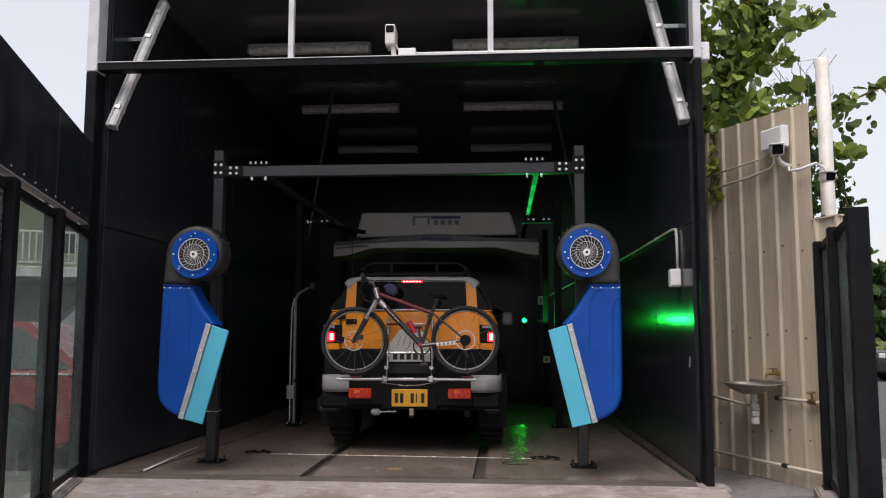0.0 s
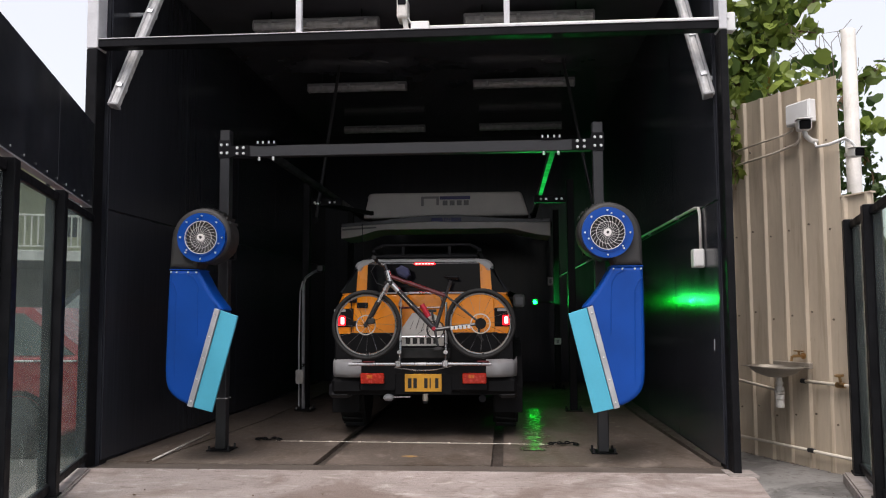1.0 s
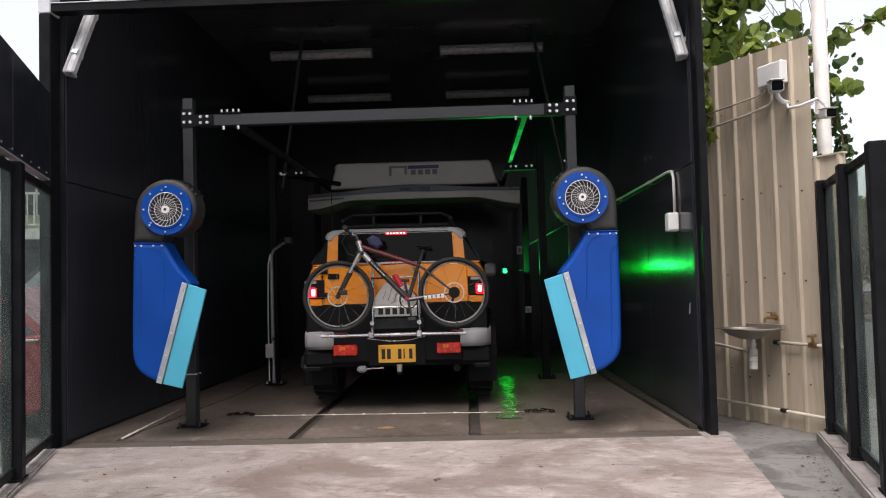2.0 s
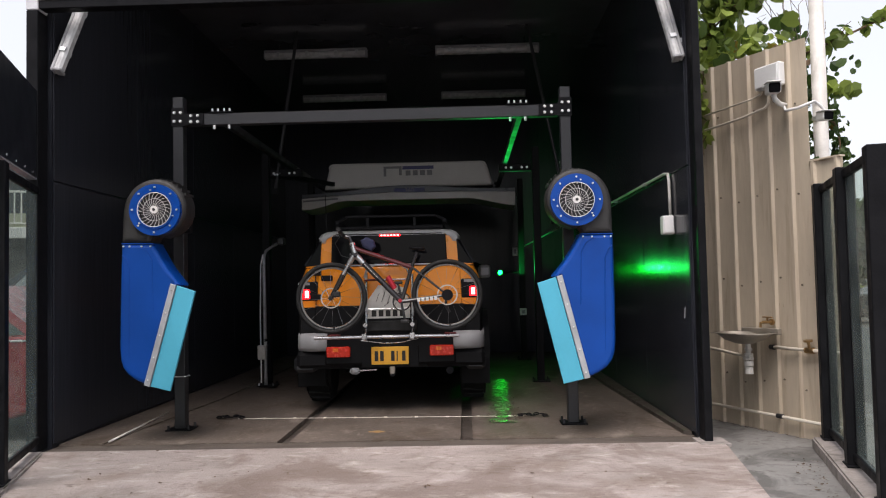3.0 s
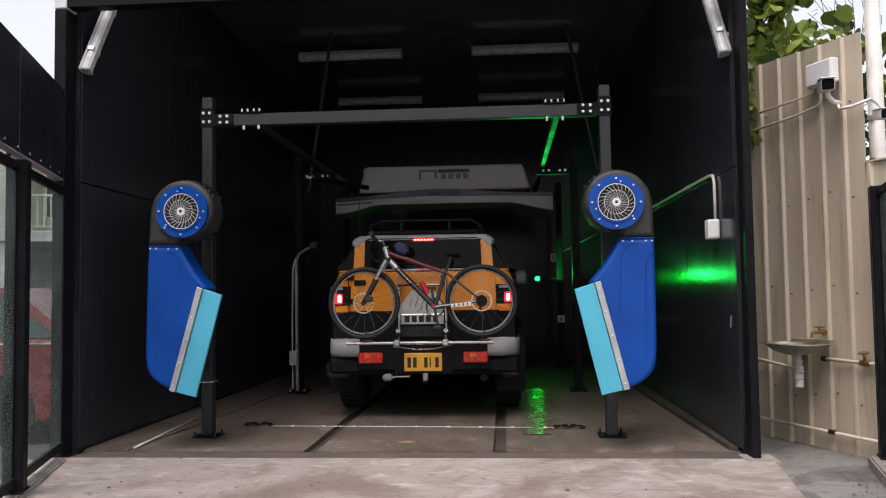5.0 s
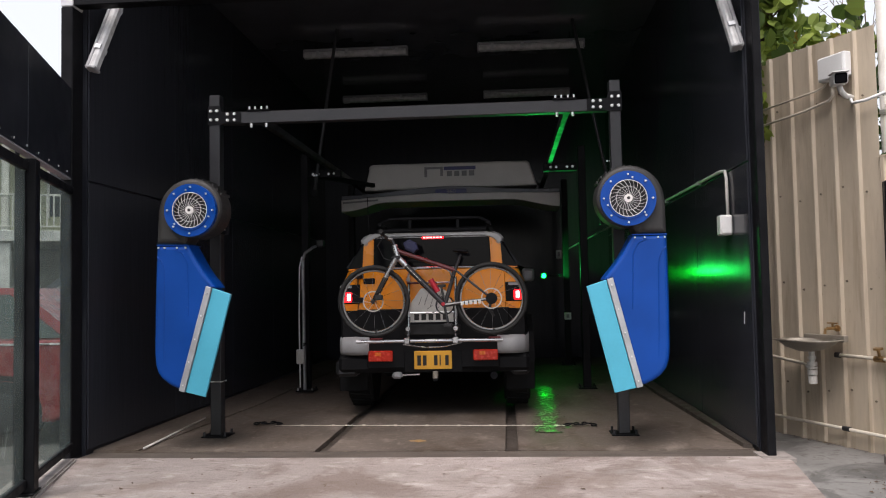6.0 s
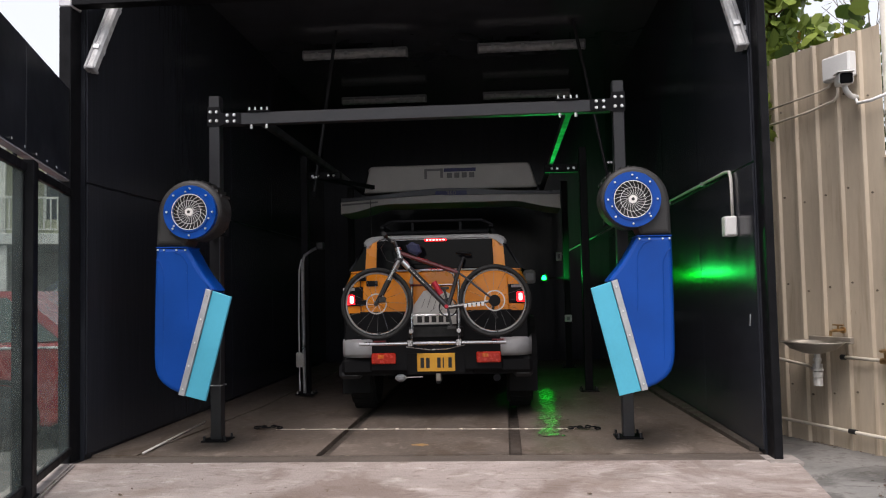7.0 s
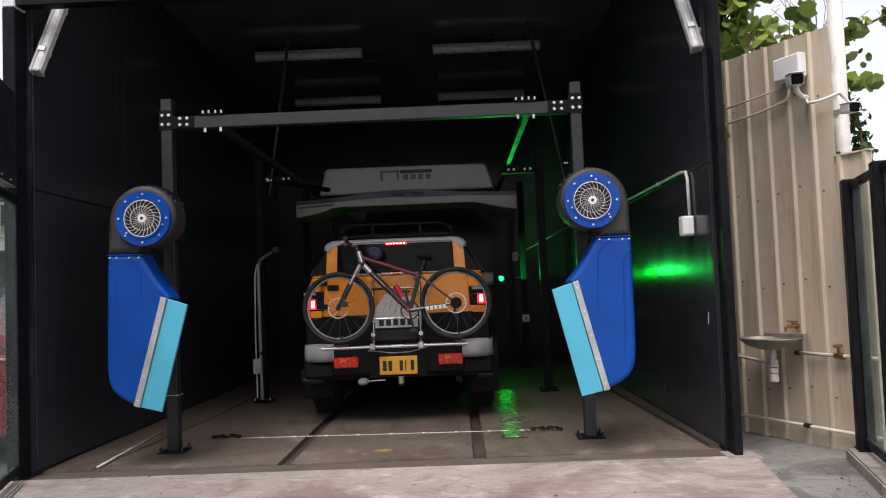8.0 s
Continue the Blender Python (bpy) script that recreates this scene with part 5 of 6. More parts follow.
simple_car("red_hatchback", pose(-7.25, 2.85, GROUND, 0, 0, 2), "redcar", 3.75, 1.70, 1.55, 0.96, "dark red hatchback parked beyond the glass fence", "greenglass")
simple_car("black_van", pose(-7.45, 6.3, GROUND, 0, 0, 1), "darkcar", 4.7, 1.85, 1.90, 1.15, "black parked van with white mirrors seen through the glass fence", "paleglass", "white")
simple_car("white_car", pose(14.5, 12.0, GROUND, 0, 0, 15), "whitecar", 4.4, 1.75, 1.45, 0.92, "white car parked in the distance")
simple_car("grey_car", pose(12.0, 20.0, GROUND, 0, 0, 8), "darkcar", 4.5, 1.75, 1.45, 0.92, "dark car parked in the distance")

# ---- house with balcony ----
hs = thing("house", "pale green two-storey house with a railed balcony over a carport", "house", m=pose(-13.5, 15.5, 0.55, 0, 0, 24))
part("upper_wall", box(-9, 8, 1.2, 7.5, 2.35, 5.0), "house", hs)
part("lower_wall", box(-9, 8, 4.5, 7.5, GROUND - 0.55, 2.349), "houseslab", hs)
part("balcony_slab", box(-9, 8, -0.1, 1.199, 2.10, 2.40, 0.02), "houseslab", hs)
part("carport_ceiling", box(-9, 8, 1.2, 4.49, 2.12, 2.345), "houseslab", hs)
part("roof", box(-9.4, 8.4, -0.4, 7.9, 5.01, 5.2, 0.04), "houseslab", hs)
for x in (-9, -5.9, -2.6, 0.6, 3.9, 7.8):
    part("pillar", box(x - 0.14, x + 0.14, 0.0, 0.28, GROUND - 0.55, 2.099, 0.02), "houseslab", hs)
    part("upper_pillar", box(x - 0.09, x + 0.09, 0.02, 0.2, 2.401, 5.0, 0.01), "rail", hs)
part("hand_rail", box(-9, 8, -0.02, 0.03, 3.36, 3.42, 0.01), "rail", hs)
part("foot_rail", box(-9, 8, -0.015, 0.025, 2.50, 2.54, 0.008), "rail", hs)
for k in range(100):
    x = -8.9 + 0.17 * k
    part("baluster", box(x - 0.018, x + 0.018, -0.01, 0.02, 2.541, 3.359), "rail", hs)
for x in (-7.2, -4.2, -1.0, 2.3, 5.5):
    w = part("window", box(x - 0.75, x + 0.75, 1.16, 1.199, 2.9, 4.6), "window", hs)
    for q in (x - 0.78, x - 0.03, x + 0.72):
        part("frame", box(q, q + 0.06, 1.14, 1.1595, 2.86, 4.64), "rail", w)


# ---- the car in the bay ----
CAR = thing("off_road_car", "amber and black off-road car with lit brake lamps", "car")


def car_ring(y, pts):
    """A closed section at y from half-outline points (x, z), top to bottom."""
    r = [Vector((x, y, z)) for x, z in pts] + [Vector((-x, y, z)) for x, z in pts[::-1]]
    return r


low = [(0.65, 1.335), (0.755, 1.315), (0.81, 1.19), (0.825, 1.06), (0.82, 0.972)]
part("body", loft([car_ring(y, [(x * k, z - d) for x, z in low]) for y, k, d in ((0.0, 0.95, 0.01), (0.035, 0.98, 0.0), (0.10, 1.0, 0.0), (3.05, 1.0, 0.0), (3.2, 0.99, 0.08), (4.2, 0.96, 0.12), (4.35, 0.92, 0.14))]), "yellow", CAR)
skirt = [(0.815, 0.968), (0.82, 0.70), (0.81, 0.58), (0.78, 0.44), (0.68, 0.40)]
part("lower_body", loft([car_ring(y, [(x * k, z) for x, z in skirt]) for y, k in ((0.012, 0.97), (0.08, 1.0), (4.2, 0.98), (4.35, 0.93))]), "trim", CAR, "black lower body cladding")
part("cabin", loft([car_ring(y, [(tx, tz), (tx + 0.05, tz - 0.045), (bx, 1.325)]) for y, tx, tz, bx in ((0.03, 0.54, 1.598, 0.745), (0.10, 0.55, 1.622, 0.76), (0.6, 0.56, 1.632, 0.765), (2.2, 0.56, 1.632, 0.765), (2.95, 0.62, 1.35, 0.765))]), "yellow", CAR)
part("roof", loft([car_ring(y, [(w - 0.16, z + 0.016), (w - 0.08, z + 0.010), (w - 0.03, z - 0.012), (w - 0.004, z - 0.045), (w - 0.012, z - 0.085), (w - 0.045, z - 0.085), (w - 0.07, z - 0.045), (w - 0.12, z - 0.010)]) for y, w, z in ((0.03, 0.615, 1.628), (0.06, 0.635, 1.64), (0.5, 0.648, 1.652), (2.1, 0.648, 1.652), (2.5, 0.62, 1.585))]), "roofwhite", CAR, "silver-white roof panel")
# tailgate
gate = part("tailgate", prism([(-0.63, 0.96), (0.63, 0.96), (0.64, 1.0), (0.63, 1.325), (-0.63, 1.325), (-0.64, 1.0)], -0.012, 0.02, 0.01, 2), "yellow", CAR)
part("tailgate_skirt", prism([(-0.66, 0.70), (0.66, 0.70), (0.66, 0.972), (-0.66, 0.972)], -0.018, 0.02, 0.008, 2), "trim", gate, "black lower tailgate panel")
part("rear_window", prism([(-0.515, 1.345), (0.515, 1.345), (0.505, 1.60), (0.47, 1.622), (-0.47, 1.622), (-0.505, 1.60)], -0.006, 0.05, 0.008, 2), "carglass", gate)
part("window_sill", box(-0.51, 0.51, -0.026, -0.002, 1.328, 1.342, 0.005), "bumper", gate, "silver strip under the rear window")
part("window_header", box(-0.50, 0.50, -0.014, -0.003, 1.606, 1.612, 0.003), "bumper", gate)
part("rear_wiper", sweep([(0.10, -0.02, 1.35), (-0.05, -0.025, 1.39), (-0.30, -0.02, 1.40)], 0.008, 6), "trim", gate)
part("gate_handle", box(-0.60, -0.50, -0.03, -0.0125, 1.20, 1.25, 0.006), "trim", gate)
for z in (1.03, 1.25):
    part("hinge", box(-0.68, -0.60, -0.03, -0.0125, z, z + 0.05, 0.006), "trim", gate)
part("gate_seam", box(-0.655, -0.648, -0.0145, -0.0121, 0.98, 1.32), "trim", gate)
stk = part("sticker", prism([(-0.20, 0.85), (0.18, 0.85), (0.18, 0.99), (0.13, 1.12), (0.04, 1.17), (-0.10, 1.15), (-0.19, 1.02)], -0.0235, -0.0185), "sticker", gate, "white rally sticker with black brush strokes")
for a, b, w in (((-0.07, 1.00), (-0.03, 1.12), 0.016), ((-0.02, 0.985), (0.03, 1.13), 0.020), ((0.035, 0.99), (0.075, 1.11), 0.016), ((-0.12, 1.0), (-0.09, 1.08), 0.012), ((0.09, 1.0), (0.12, 1.07), 0.012), ((-0.05, 0.96), (0.0, 1.0), 0.010), ((0.03, 0.95), (0.06, 0.99), 0.010)):
    part("brush_stroke", obox((a[0], -0.0255, a[1]), (b[0], -0.0255, b[1]), w, 0.003), "ink", gate)
for k in range(5):
    part("sticker_bar", box(-0.16 + 0.062 * k, -0.118 + 0.062 * k, -0.0265, -0.0238, 0.868, 0.925), "ink", gate)
part("tread_plate", box(-0.24, 0.24, -0.05, -0.0185, 0.735, 0.83, 0.008), "rubber", gate)
part("stop_lamp", box(-0.083, 0.108, -0.024, 0.012, 1.594, 1.616, 0.005), "lampred", CAR, "lit red high stop lamp")
for k in range(6):
    part("lamp_cell", box(-0.071 + 0.029 * k, -0.053 + 0.029 * k, -0.0262, -0.0242, 1.599, 1.611), "lampcore", CAR)
for s in (-1, 1):
    part("corner_window", loft([[Vector((s * 0.615, y, 1.345)), Vector((s * 0.742, y + 0.012, 1.335)), Vector((s * 0.632, y + 0.012, 1.555)), Vector((s * 0.60, y, 1.565))] for y in (0.018, 0.055)]), "carglass", CAR)
for s in (-1, 1):
    hsg = part("tail_lamp", box(min(s * 0.625, s * 0.815), max(s * 0.625, s * 0.815), -0.008, 0.14, 1.02, 1.20, 0.012), "trim", CAR, "black tail lamp cluster")
    c = s * 0.735
    part("lit_lens", box(c - 0.030 - (0.02 if s < 0 else 0), c + 0.030 + (0.02 if s > 0 else 0), -0.016, -0.0082, 1.037, 1.128, 0.010), "lampred", hsg, "lit red lens")
    part("lamp_core", box(c - 0.012, c + 0.020, -0.0185, -0.0162, 1.05, 1.115, 0.006), "lampcore", hsg)
    part("clear_lens", box(c - 0.075, c + 0.03, -0.012, -0.0082, 1.165, 1.19, 0.004), "fixture", hsg)
    # bumper
    own = loft([[Vector((s * x, y, z)) for y, z in ((-0.05 + e, 0.565), (-0.085 + e, 0.60), (-0.085 + e, 0.69), (-0.05 + e, 0.725), (0.06 + e, 0.73), (0.10 + e, 0.56))] for x, e in ((0.555, 0.0), (0.69, 0.005), (0.785, 0.05), (0.83, 0.15), (0.845, 0.45))])
    part("bumper_corner", own, "bumper", CAR, "silver bumper corner", True)
    part("bumper_lower", box(min(s * 0.30, s * 0.83), max(s * 0.30, s * 0.83), -0.03, 0.2, 0.41, 0.558, 0.03), "trim", CAR)
    rf = part("fog_reflector", box(s * 0.452 - 0.105, s * 0.452 + 0.105, -0.092, -0.055, 0.51, 0.605, 0.008), "reflector", CAR, "red bumper reflector lamp")
    part("amber_corner", box(s * 0.45 - 0.05, s * 0.45 + 0.0, -0.0945, -0.0922, 0.56, 0.592, 0.002), "amberlens", rf)
    part("quarter_window", loft([[Vector((s * (0.768 + o - 0.175 * (z - 1.33) / 0.25), y, z)) for y, z in ((0.07, 1.345), (0.10, 1.565), (0.95, 1.565), (1.0, 1.345))] for o in (0.014, -0.02)]), "carglass", CAR)
    part("side_window", loft([[Vector((s * (0.768 + o - 0.175 * (z - 1.33) / 0.25), y, z)) for y, z in ((1.12, 1.345), (1.15, 1.565), (2.25, 1.565), (2.68, 1.35))] for o in (0.012, -0.02)]), "carglass", CAR)
    for y, nm in ((0.90, "rear_flare"), (3.55, "front_flare")):
        pts = arc(y, 0.37, 0.52, 8, 172, 14) + arc(y, 0.37, 0.43, 172, 8, 14)
        own = bmesh.new()
        aa = [own.verts.new((s * 0.80, p, q)) for p, q in pts]
        bb = [own.verts.new((s * 0.895, p, q)) for p, q in pts]
        own.faces.new(aa)
        own.faces.new(bb[::-1])
        for i in range(len(pts)):
            j = (i + 1) % len(pts)
            own.faces.new((aa[i], aa[j], bb[j], bb[i]))
        bmesh.ops.recalc_face_normals(own, faces=own.faces)
        part(nm, own, "trim", CAR, "black wheel arch flare")
    part("mud_flap", box(s * 0.76 - 0.13, s * 0.76 + 0.13, 0.36, 0.375, 0.20, 0.45, 0.004), "trim", CAR)
    part("lower_corner", box(min(s * 0.66, s * 0.86), max(s * 0.66, s * 0.835), 0.0, 0.30, 0.37, 0.52, 0.03), "gantry", CAR, "dark grey lower corner trim")
    mr = part("door_mirror", box(min(s * 0.885, s * 1.035), max(s * 0.885, s * 1.035), 2.62, 2.74, 1.22, 1.39, 0.04, seg=2), "roofwhite", CAR, "silver door mirror")
    # plain silver colour stands for the sky mirrored in the glass
    part("mirror_glass", box(min(s * 0.915, s * 1.005), max(s * 0.915, s * 1.005), 2.612, 2.6195, 1.265, 1.345), "bumper", mr)
    part("mirror_arm", box(min(s * 0.80, s * 0.90), max(s * 0.80, s * 0.91), 2.66, 2.70, 1.28, 1.32, 0.01), "trim", mr)
    part("head_lamp", rod((s * 0.6, 4.34, 0.98), (s * 0.6, 4.40, 0.98), 0.09, n=18), "sidelens", CAR)
part("bumper_centre", box(-0.575, 0.575, -0.055, 0.10, 0.44, 0.70, 0.015), "trim", CAR, "black bumper centre")
part("front_bumper", box(-0.85, 0.85, 4.30, 4.48, 0.42, 0.70, 0.05), "bumper", CAR)
part("front_grille", box(-0.48, 0.48, 4.345, 4.375, 0.86, 1.06, 0.01), "trim", CAR)
part("windscreen", loft([[Vector((x * w, y + o, z)) for x, w in ((-1, 1), (1, 1))] + [Vector((0.50, y2 + o, z2)), Vector((-0.50, y2 + o, z2))] for o, w, y, z, y2, z2 in ((0.012, 0.60, 2.93, 1.36, 2.42, 1.59), (-0.02, 0.60, 2.93, 1.36, 2.42, 1.59))]), "carglass", CAR)
pl = part("number_plate", box(-0.163, 0.163, -0.075, -0.0555, 0.438, 0.597, 0.003), "plate", CAR, "amber rear number plate")
for k, w in enumerate((0.032, 0.032, 0.0, 0.030, 0.010, 0.030)):
    if w:
        x = -0.135 + 0.048 * k
        part("plate_bar", box(x, x + w, -0.0775, -0.0752, 0.47, 0.56), "ink", pl)
part("plate_recess", box(-0.25, 0.25, -0.062, -0.0552, 0.412, 0.60, 0.004), "trim", CAR)
pl.location.y = -0.008
part("tow_ball", rod((0.02, -0.10, 0.36), (0.02, -0.10, 0.42), 0.024, n=12), "steel", CAR)
part("tow_bar", box(0.0, 0.04, -0.12, 0.3, 0.335, 0.36, 0.004), "frame", CAR)
part("tail_pipe", rod((0.52, -0.02, 0.37), (0.52, 0.5, 0.37), 0.032, n=14), "frame", CAR)
part("work_lamp", box(-0.36, -0.27, -0.05, 0.03, 0.35, 0.41, 0.02), "fixture", CAR, "dull lamp under the bumper")
part("lamp_bracket", rod((-0.27, -0.04, 0.385), (-0.12, -0.04, 0.39), 0.009, n=6), "chrome", CAR)
part("axle", rod((-0.7, 0.90, 0.37), (0.7, 0.90, 0.37), 0.05, n=12), "frame", CAR)
part("underbody", box(-0.66, 0.66, 0.1, 4.2, 0.40, 0.55, 0.03), "frame", CAR)
part("antenna", rod((-0.57, 0.15, 1.60), (-0.575, 0.12, 2.0), 0.004, 0.003, 6), "trim", CAR)
# roof rack
rk = part("roof_rack", box(-0.42, 0.42, 0.35, 0.38, 1.80, 1.825, 0.006), "trim", CAR, "black tubular roof rack")
for y in (0.9, 1.45, 2.0):
    part("rack_bar", box(-0.5, 0.5, y, y + 0.03, 1.74, 1.77, 0.006), "trim", rk)
for s in (-1, 1):
    part("rack_side", box(s * 0.5 - 0.02, s * 0.5 + 0.02, 0.35, 2.1, 1.74, 1.775, 0.006), "trim", rk)
    for y in (0.45, 1.2, 1.95):
        part("rack_foot", obox((s * 0.5, y, 1.74), (s * 0.54, y, 1.672), 0.03, 0.03), "trim", rk)
    part("rack_upright", obox((s * 0.42, 0.365, 1.81), (s * 0.5, 0.40, 1.77), 0.025, 0.025), "trim", rk)
    part("rack_upright", box(s * 0.22 - 0.012, s * 0.22 + 0.012, 0.35, 0.375, 1.716, 1.799), "trim", rk)
part("rack_lower", box(-0.48, 0.48, 0.36, 0.385, 1.69, 1.715, 0.005), "trim", rk)
# wheels
WHEELS = []
for x in (-0.74, 0.74):
    for y in (0.90, 3.55):
        w = part("wheel", rod((-0.12, 0, 0), (0.12, 0, 0), 0.365, n=36), "rubber", CAR)
        bmesh_w = bmesh.new()
        bmesh_w.from_mesh(w.data)
        bmesh.ops.bevel(bmesh_w, geom=[e for e in bmesh_w.edges if abs(e.verts[0].co.x - e.verts[1].co.x) < 1e-5], offset=0.03, segments=3, affect="EDGES")
        bmesh_w.to_mesh(w.data)
        bmesh_w.free()
        s = 1 if x > 0 else -1
        part("rim", rod((s * 0.10, 0, 0), (s * 0.128, 0, 0), 0.22, 0.19, 20), "galv", w)
        for k in range(24):
            a = 2 * math.pi * k / 24
            part("tread_block", obox((-0.10, 0.366 * math.cos(a), 0.366 * math.sin(a)), (0.10, 0.366 * math.cos(a + 0.06), 0.366 * math.sin(a + 0.06)), 0.05, 0.012), "rubber", w)
        w.matrix_local = pose(x, y, 0.373)
        WHEELS.append((w, x, y))
# bike carrier bolted to the tailgate
br = part("bike_carrier", rod((-0.63, -0.28, 0.70), (0.60, -0.28, 0.70), 0.015, n=12), "chrome", CAR, "bright tubular bicycle carrier")
for x in (-0.20, 0.205):
    part("carrier_arm", sweep([(x, -0.28, 0.70), (x, -0.16, 0.72), (x, -0.10, 0.80), (x, -0.06, 1.05), (x, -0.045, 1.25)], 0.012, 8), "chrome", br)
    part("arm_clamp", box(x - 0.024, x + 0.024, -0.305, -0.255, 0.675, 0.73, 0.006), "chrome", br)
    part("arm_knob", rod((x, -0.20, 0.80), (x, -0.14, 0.80), 0.02, n=10), "chrome", br)
part("carrier_hoop", sweep([(-0.215, -0.05, 1.22), (-0.19, -0.06, 1.30), (-0.12, -0.07, 1.335), (0.10, -0.07, 1.335), (0.16, -0.06, 1.30), (0.185, -0.05, 1.22)], 0.011, 8), "chrome", br)
part("carrier_bar", rod((-0.215, -0.075, 0.935), (0.185, -0.075, 0.935), 0.010, n=8), "chrome", br)
part("carrier_bar", rod((-0.215, -0.06, 1.20), (0.185, -0.06, 1.20), 0.010, n=8), "bikered", br)
part("strap", sweep([(-0.25, -0.12, 0.66), (-0.05, -0.16, 0.635), (0.10, -0.17, 0.64), (0.25, -0.12, 0.67)], 0.005, 6), "chrome", br)
for x in (-0.455, 0.53):
    part("wheel_cradle", box(x - 0.05, x + 0.05, -0.31, -0.25, 0.7155, 0.728, 0.004), "bikered", br)
    part("wheel_strap", box(x - 0.008, x + 0.008, -0.315, -0.245, 0.743, 0.80, 0.003), "blackpl", br)

# the body sits a little low on its springs
for piece in CAR.children:
    if not piece.name.startswith("wheel"):
        piece.scale.z = 0.972

# ---- bicycle on the carrier ----
BIKE = thing("mountain_bicycle", "dark mountain bicycle strapped upright on the rear carrier", "bicycle")
YB = -0.30
F_, R_ = (-0.495, 1.062), (0.49, 1.07)


def bike_wheel(c):
    w = part("wheel", ring(c[0], YB, c[1], 0.285, 0.019, 48, 8), "rubber", BIKE, smooth=True)
    part("rim", ring(c[0], YB, c[1], 0.257, 0.009, 48, 6), "bikerim", w)
    part("hub", rod((c[0], YB - 0.05, c[1]), (c[0], YB + 0.05, c[1]), 0.02, n=10), "bikedark", w)
    part("brake_disc", disc(c[0], c[1], 0.077, 0.087, YB - 0.034, YB - 0.031, 32), "disc", w)
    for k in range(6):
        a = math.pi * k / 3
        part("disc_arm", obox((c[0] + 0.018 * math.cos(a + 0.5), YB - 0.032, c[1] + 0.018 * math.sin(a + 0.5)), (c[0] + 0.075 * math.cos(a), YB - 0.032, c[1] + 0.075 * math.sin(a)), 0.012, 0.003), "disc", w)
    for k in range(16):
        a = 2 * math.pi * k / 16
        part("spoke", rod((c[0] + 0.018 * math.cos(a + 1), YB + (0.02 if k % 2 else -0.02), c[1] + 0.018 * math.sin(a + 1)), (c[0] + 0.25 * math.cos(a), YB, c[1] + 0.25 * math.sin(a)), 0.0011, n=4), "bikerim", w)


bike_wheel(F_)
bike_wheel(R_)
BB, ST, HT, HB = (0.10, 1.02), (0.238, 1.44), (-0.315, 1.53), (-0.29, 1.43)
def bt(a, b, r):
    return rod((a[0], YB, a[1]), (b[0], YB, b[1]), r, n=12)


frm = part("frame", bt(HB, BB, 0.024), "bikedark", BIKE, "dark frame with pale lettering bars")
part("top_tube", bt((-0.30, 1.485), (0.19, 1.31), 0.018), "bikered", frm)
part("seat_tube", bt(BB, (0.20, 1.34), 0.017), "bikedark", frm)
part("head_tube", bt(HT, HB, 0.024), "chrome", frm)
part("down_tube_panel", rod((-0.28, YB - 0.006, 1.42), (-0.215, YB - 0.006, 1.352), 0.025, n=12), "chrome", frm, "silver front part of the down tube")
for k in range(5):
    f = 0.38 + 0.125 * k
    part("frame_bar", obox((-0.28 + 0.19 * f, YB - 0.0285, 1.42 - 0.198 * f), (-0.263 + 0.19 * f, YB - 0.0285, 1.402 - 0.198 * f), 0.034, 0.004), "sticker", frm)
part("pivot", rod((BB[0] - 0.01, YB - 0.062, BB[1] + 0.01), (BB[0] - 0.01, YB - 0.03, BB[1] + 0.01), 0.016, n=12), "accent", frm, "red anodised pivot")
for dy in (-0.035, 0.035):
    part("chain_stay", rod((BB[0], YB + dy * 0.6, BB[1]), (R_[0], YB + dy, R_[1]), 0.017, 0.011, 8), "bikedark", frm)
    part("seat_stay", rod((0.195, YB + dy * 0.4, 1.31), (R_[0], YB + dy, R_[1]), 0.009, n=8), "bikedark", frm)
    part("fork_upper", rod((-0.30, YB + dy * 1.5, 1.42), (-0.40, YB + dy * 1.5, 1.24), 0.016, n=10), "chrome", BIKE)
    part("fork_lower", rod((-0.39, YB + dy * 1.5, 1.26), (F_[0], YB + dy * 1.5, F_[1]), 0.018, 0.015, 10), "bikedark", BIKE)
for k in range(5):
    x = 0.235 + 0.036 * k
    part("stay_bar", box(x, x + 0.025, YB - 0.056, YB - 0.052, 1.018 + 0.003 * k, 1.048 + 0.003 * k), "sticker", frm)
part("fork_crown", box(-0.335, -0.265, YB - 0.065, YB + 0.065, 1.405, 1.438, 0.01), "bikedark", BIKE)
part("stem", sweep([(-0.318, YB, 1.53), (-0.335, YB, 1.575), (-0.375, YB, 1.585)], 0.015, 8), "bikedark", BIKE)
part("handlebar", sweep([(-0.385, YB - 0.30, 1.62), (-0.385, YB - 0.1, 1.60), (-0.375, YB, 1.588), (-0.385, YB + 0.06, 1.60)], 0.012, 8), "bikedark", BIKE)
part("grip", rod((-0.385, YB - 0.33, 1.623), (-0.385, YB - 0.22, 1.612), 0.018, n=10), "rubber", BIKE)
part("brake_lever", sweep([(-0.38, YB - 0.18, 1.605), (-0.42, YB - 0.2, 1.585), (-0.43, YB - 0.28, 1.57)], 0.007, 6), "blackpl", BIKE)
part("brake_cable", sweep([(-0.38, YB - 0.16, 1.60), (-0.44, YB - 0.12, 1.52), (-0.40, YB - 0.05, 1.42), (-0.34, YB - 0.03, 1.40)], 0.004, 5), "blackpl", BIKE)
part("seat_post", bt((0.19, 1.30), ST, 0.013), "bikedark", BIKE)
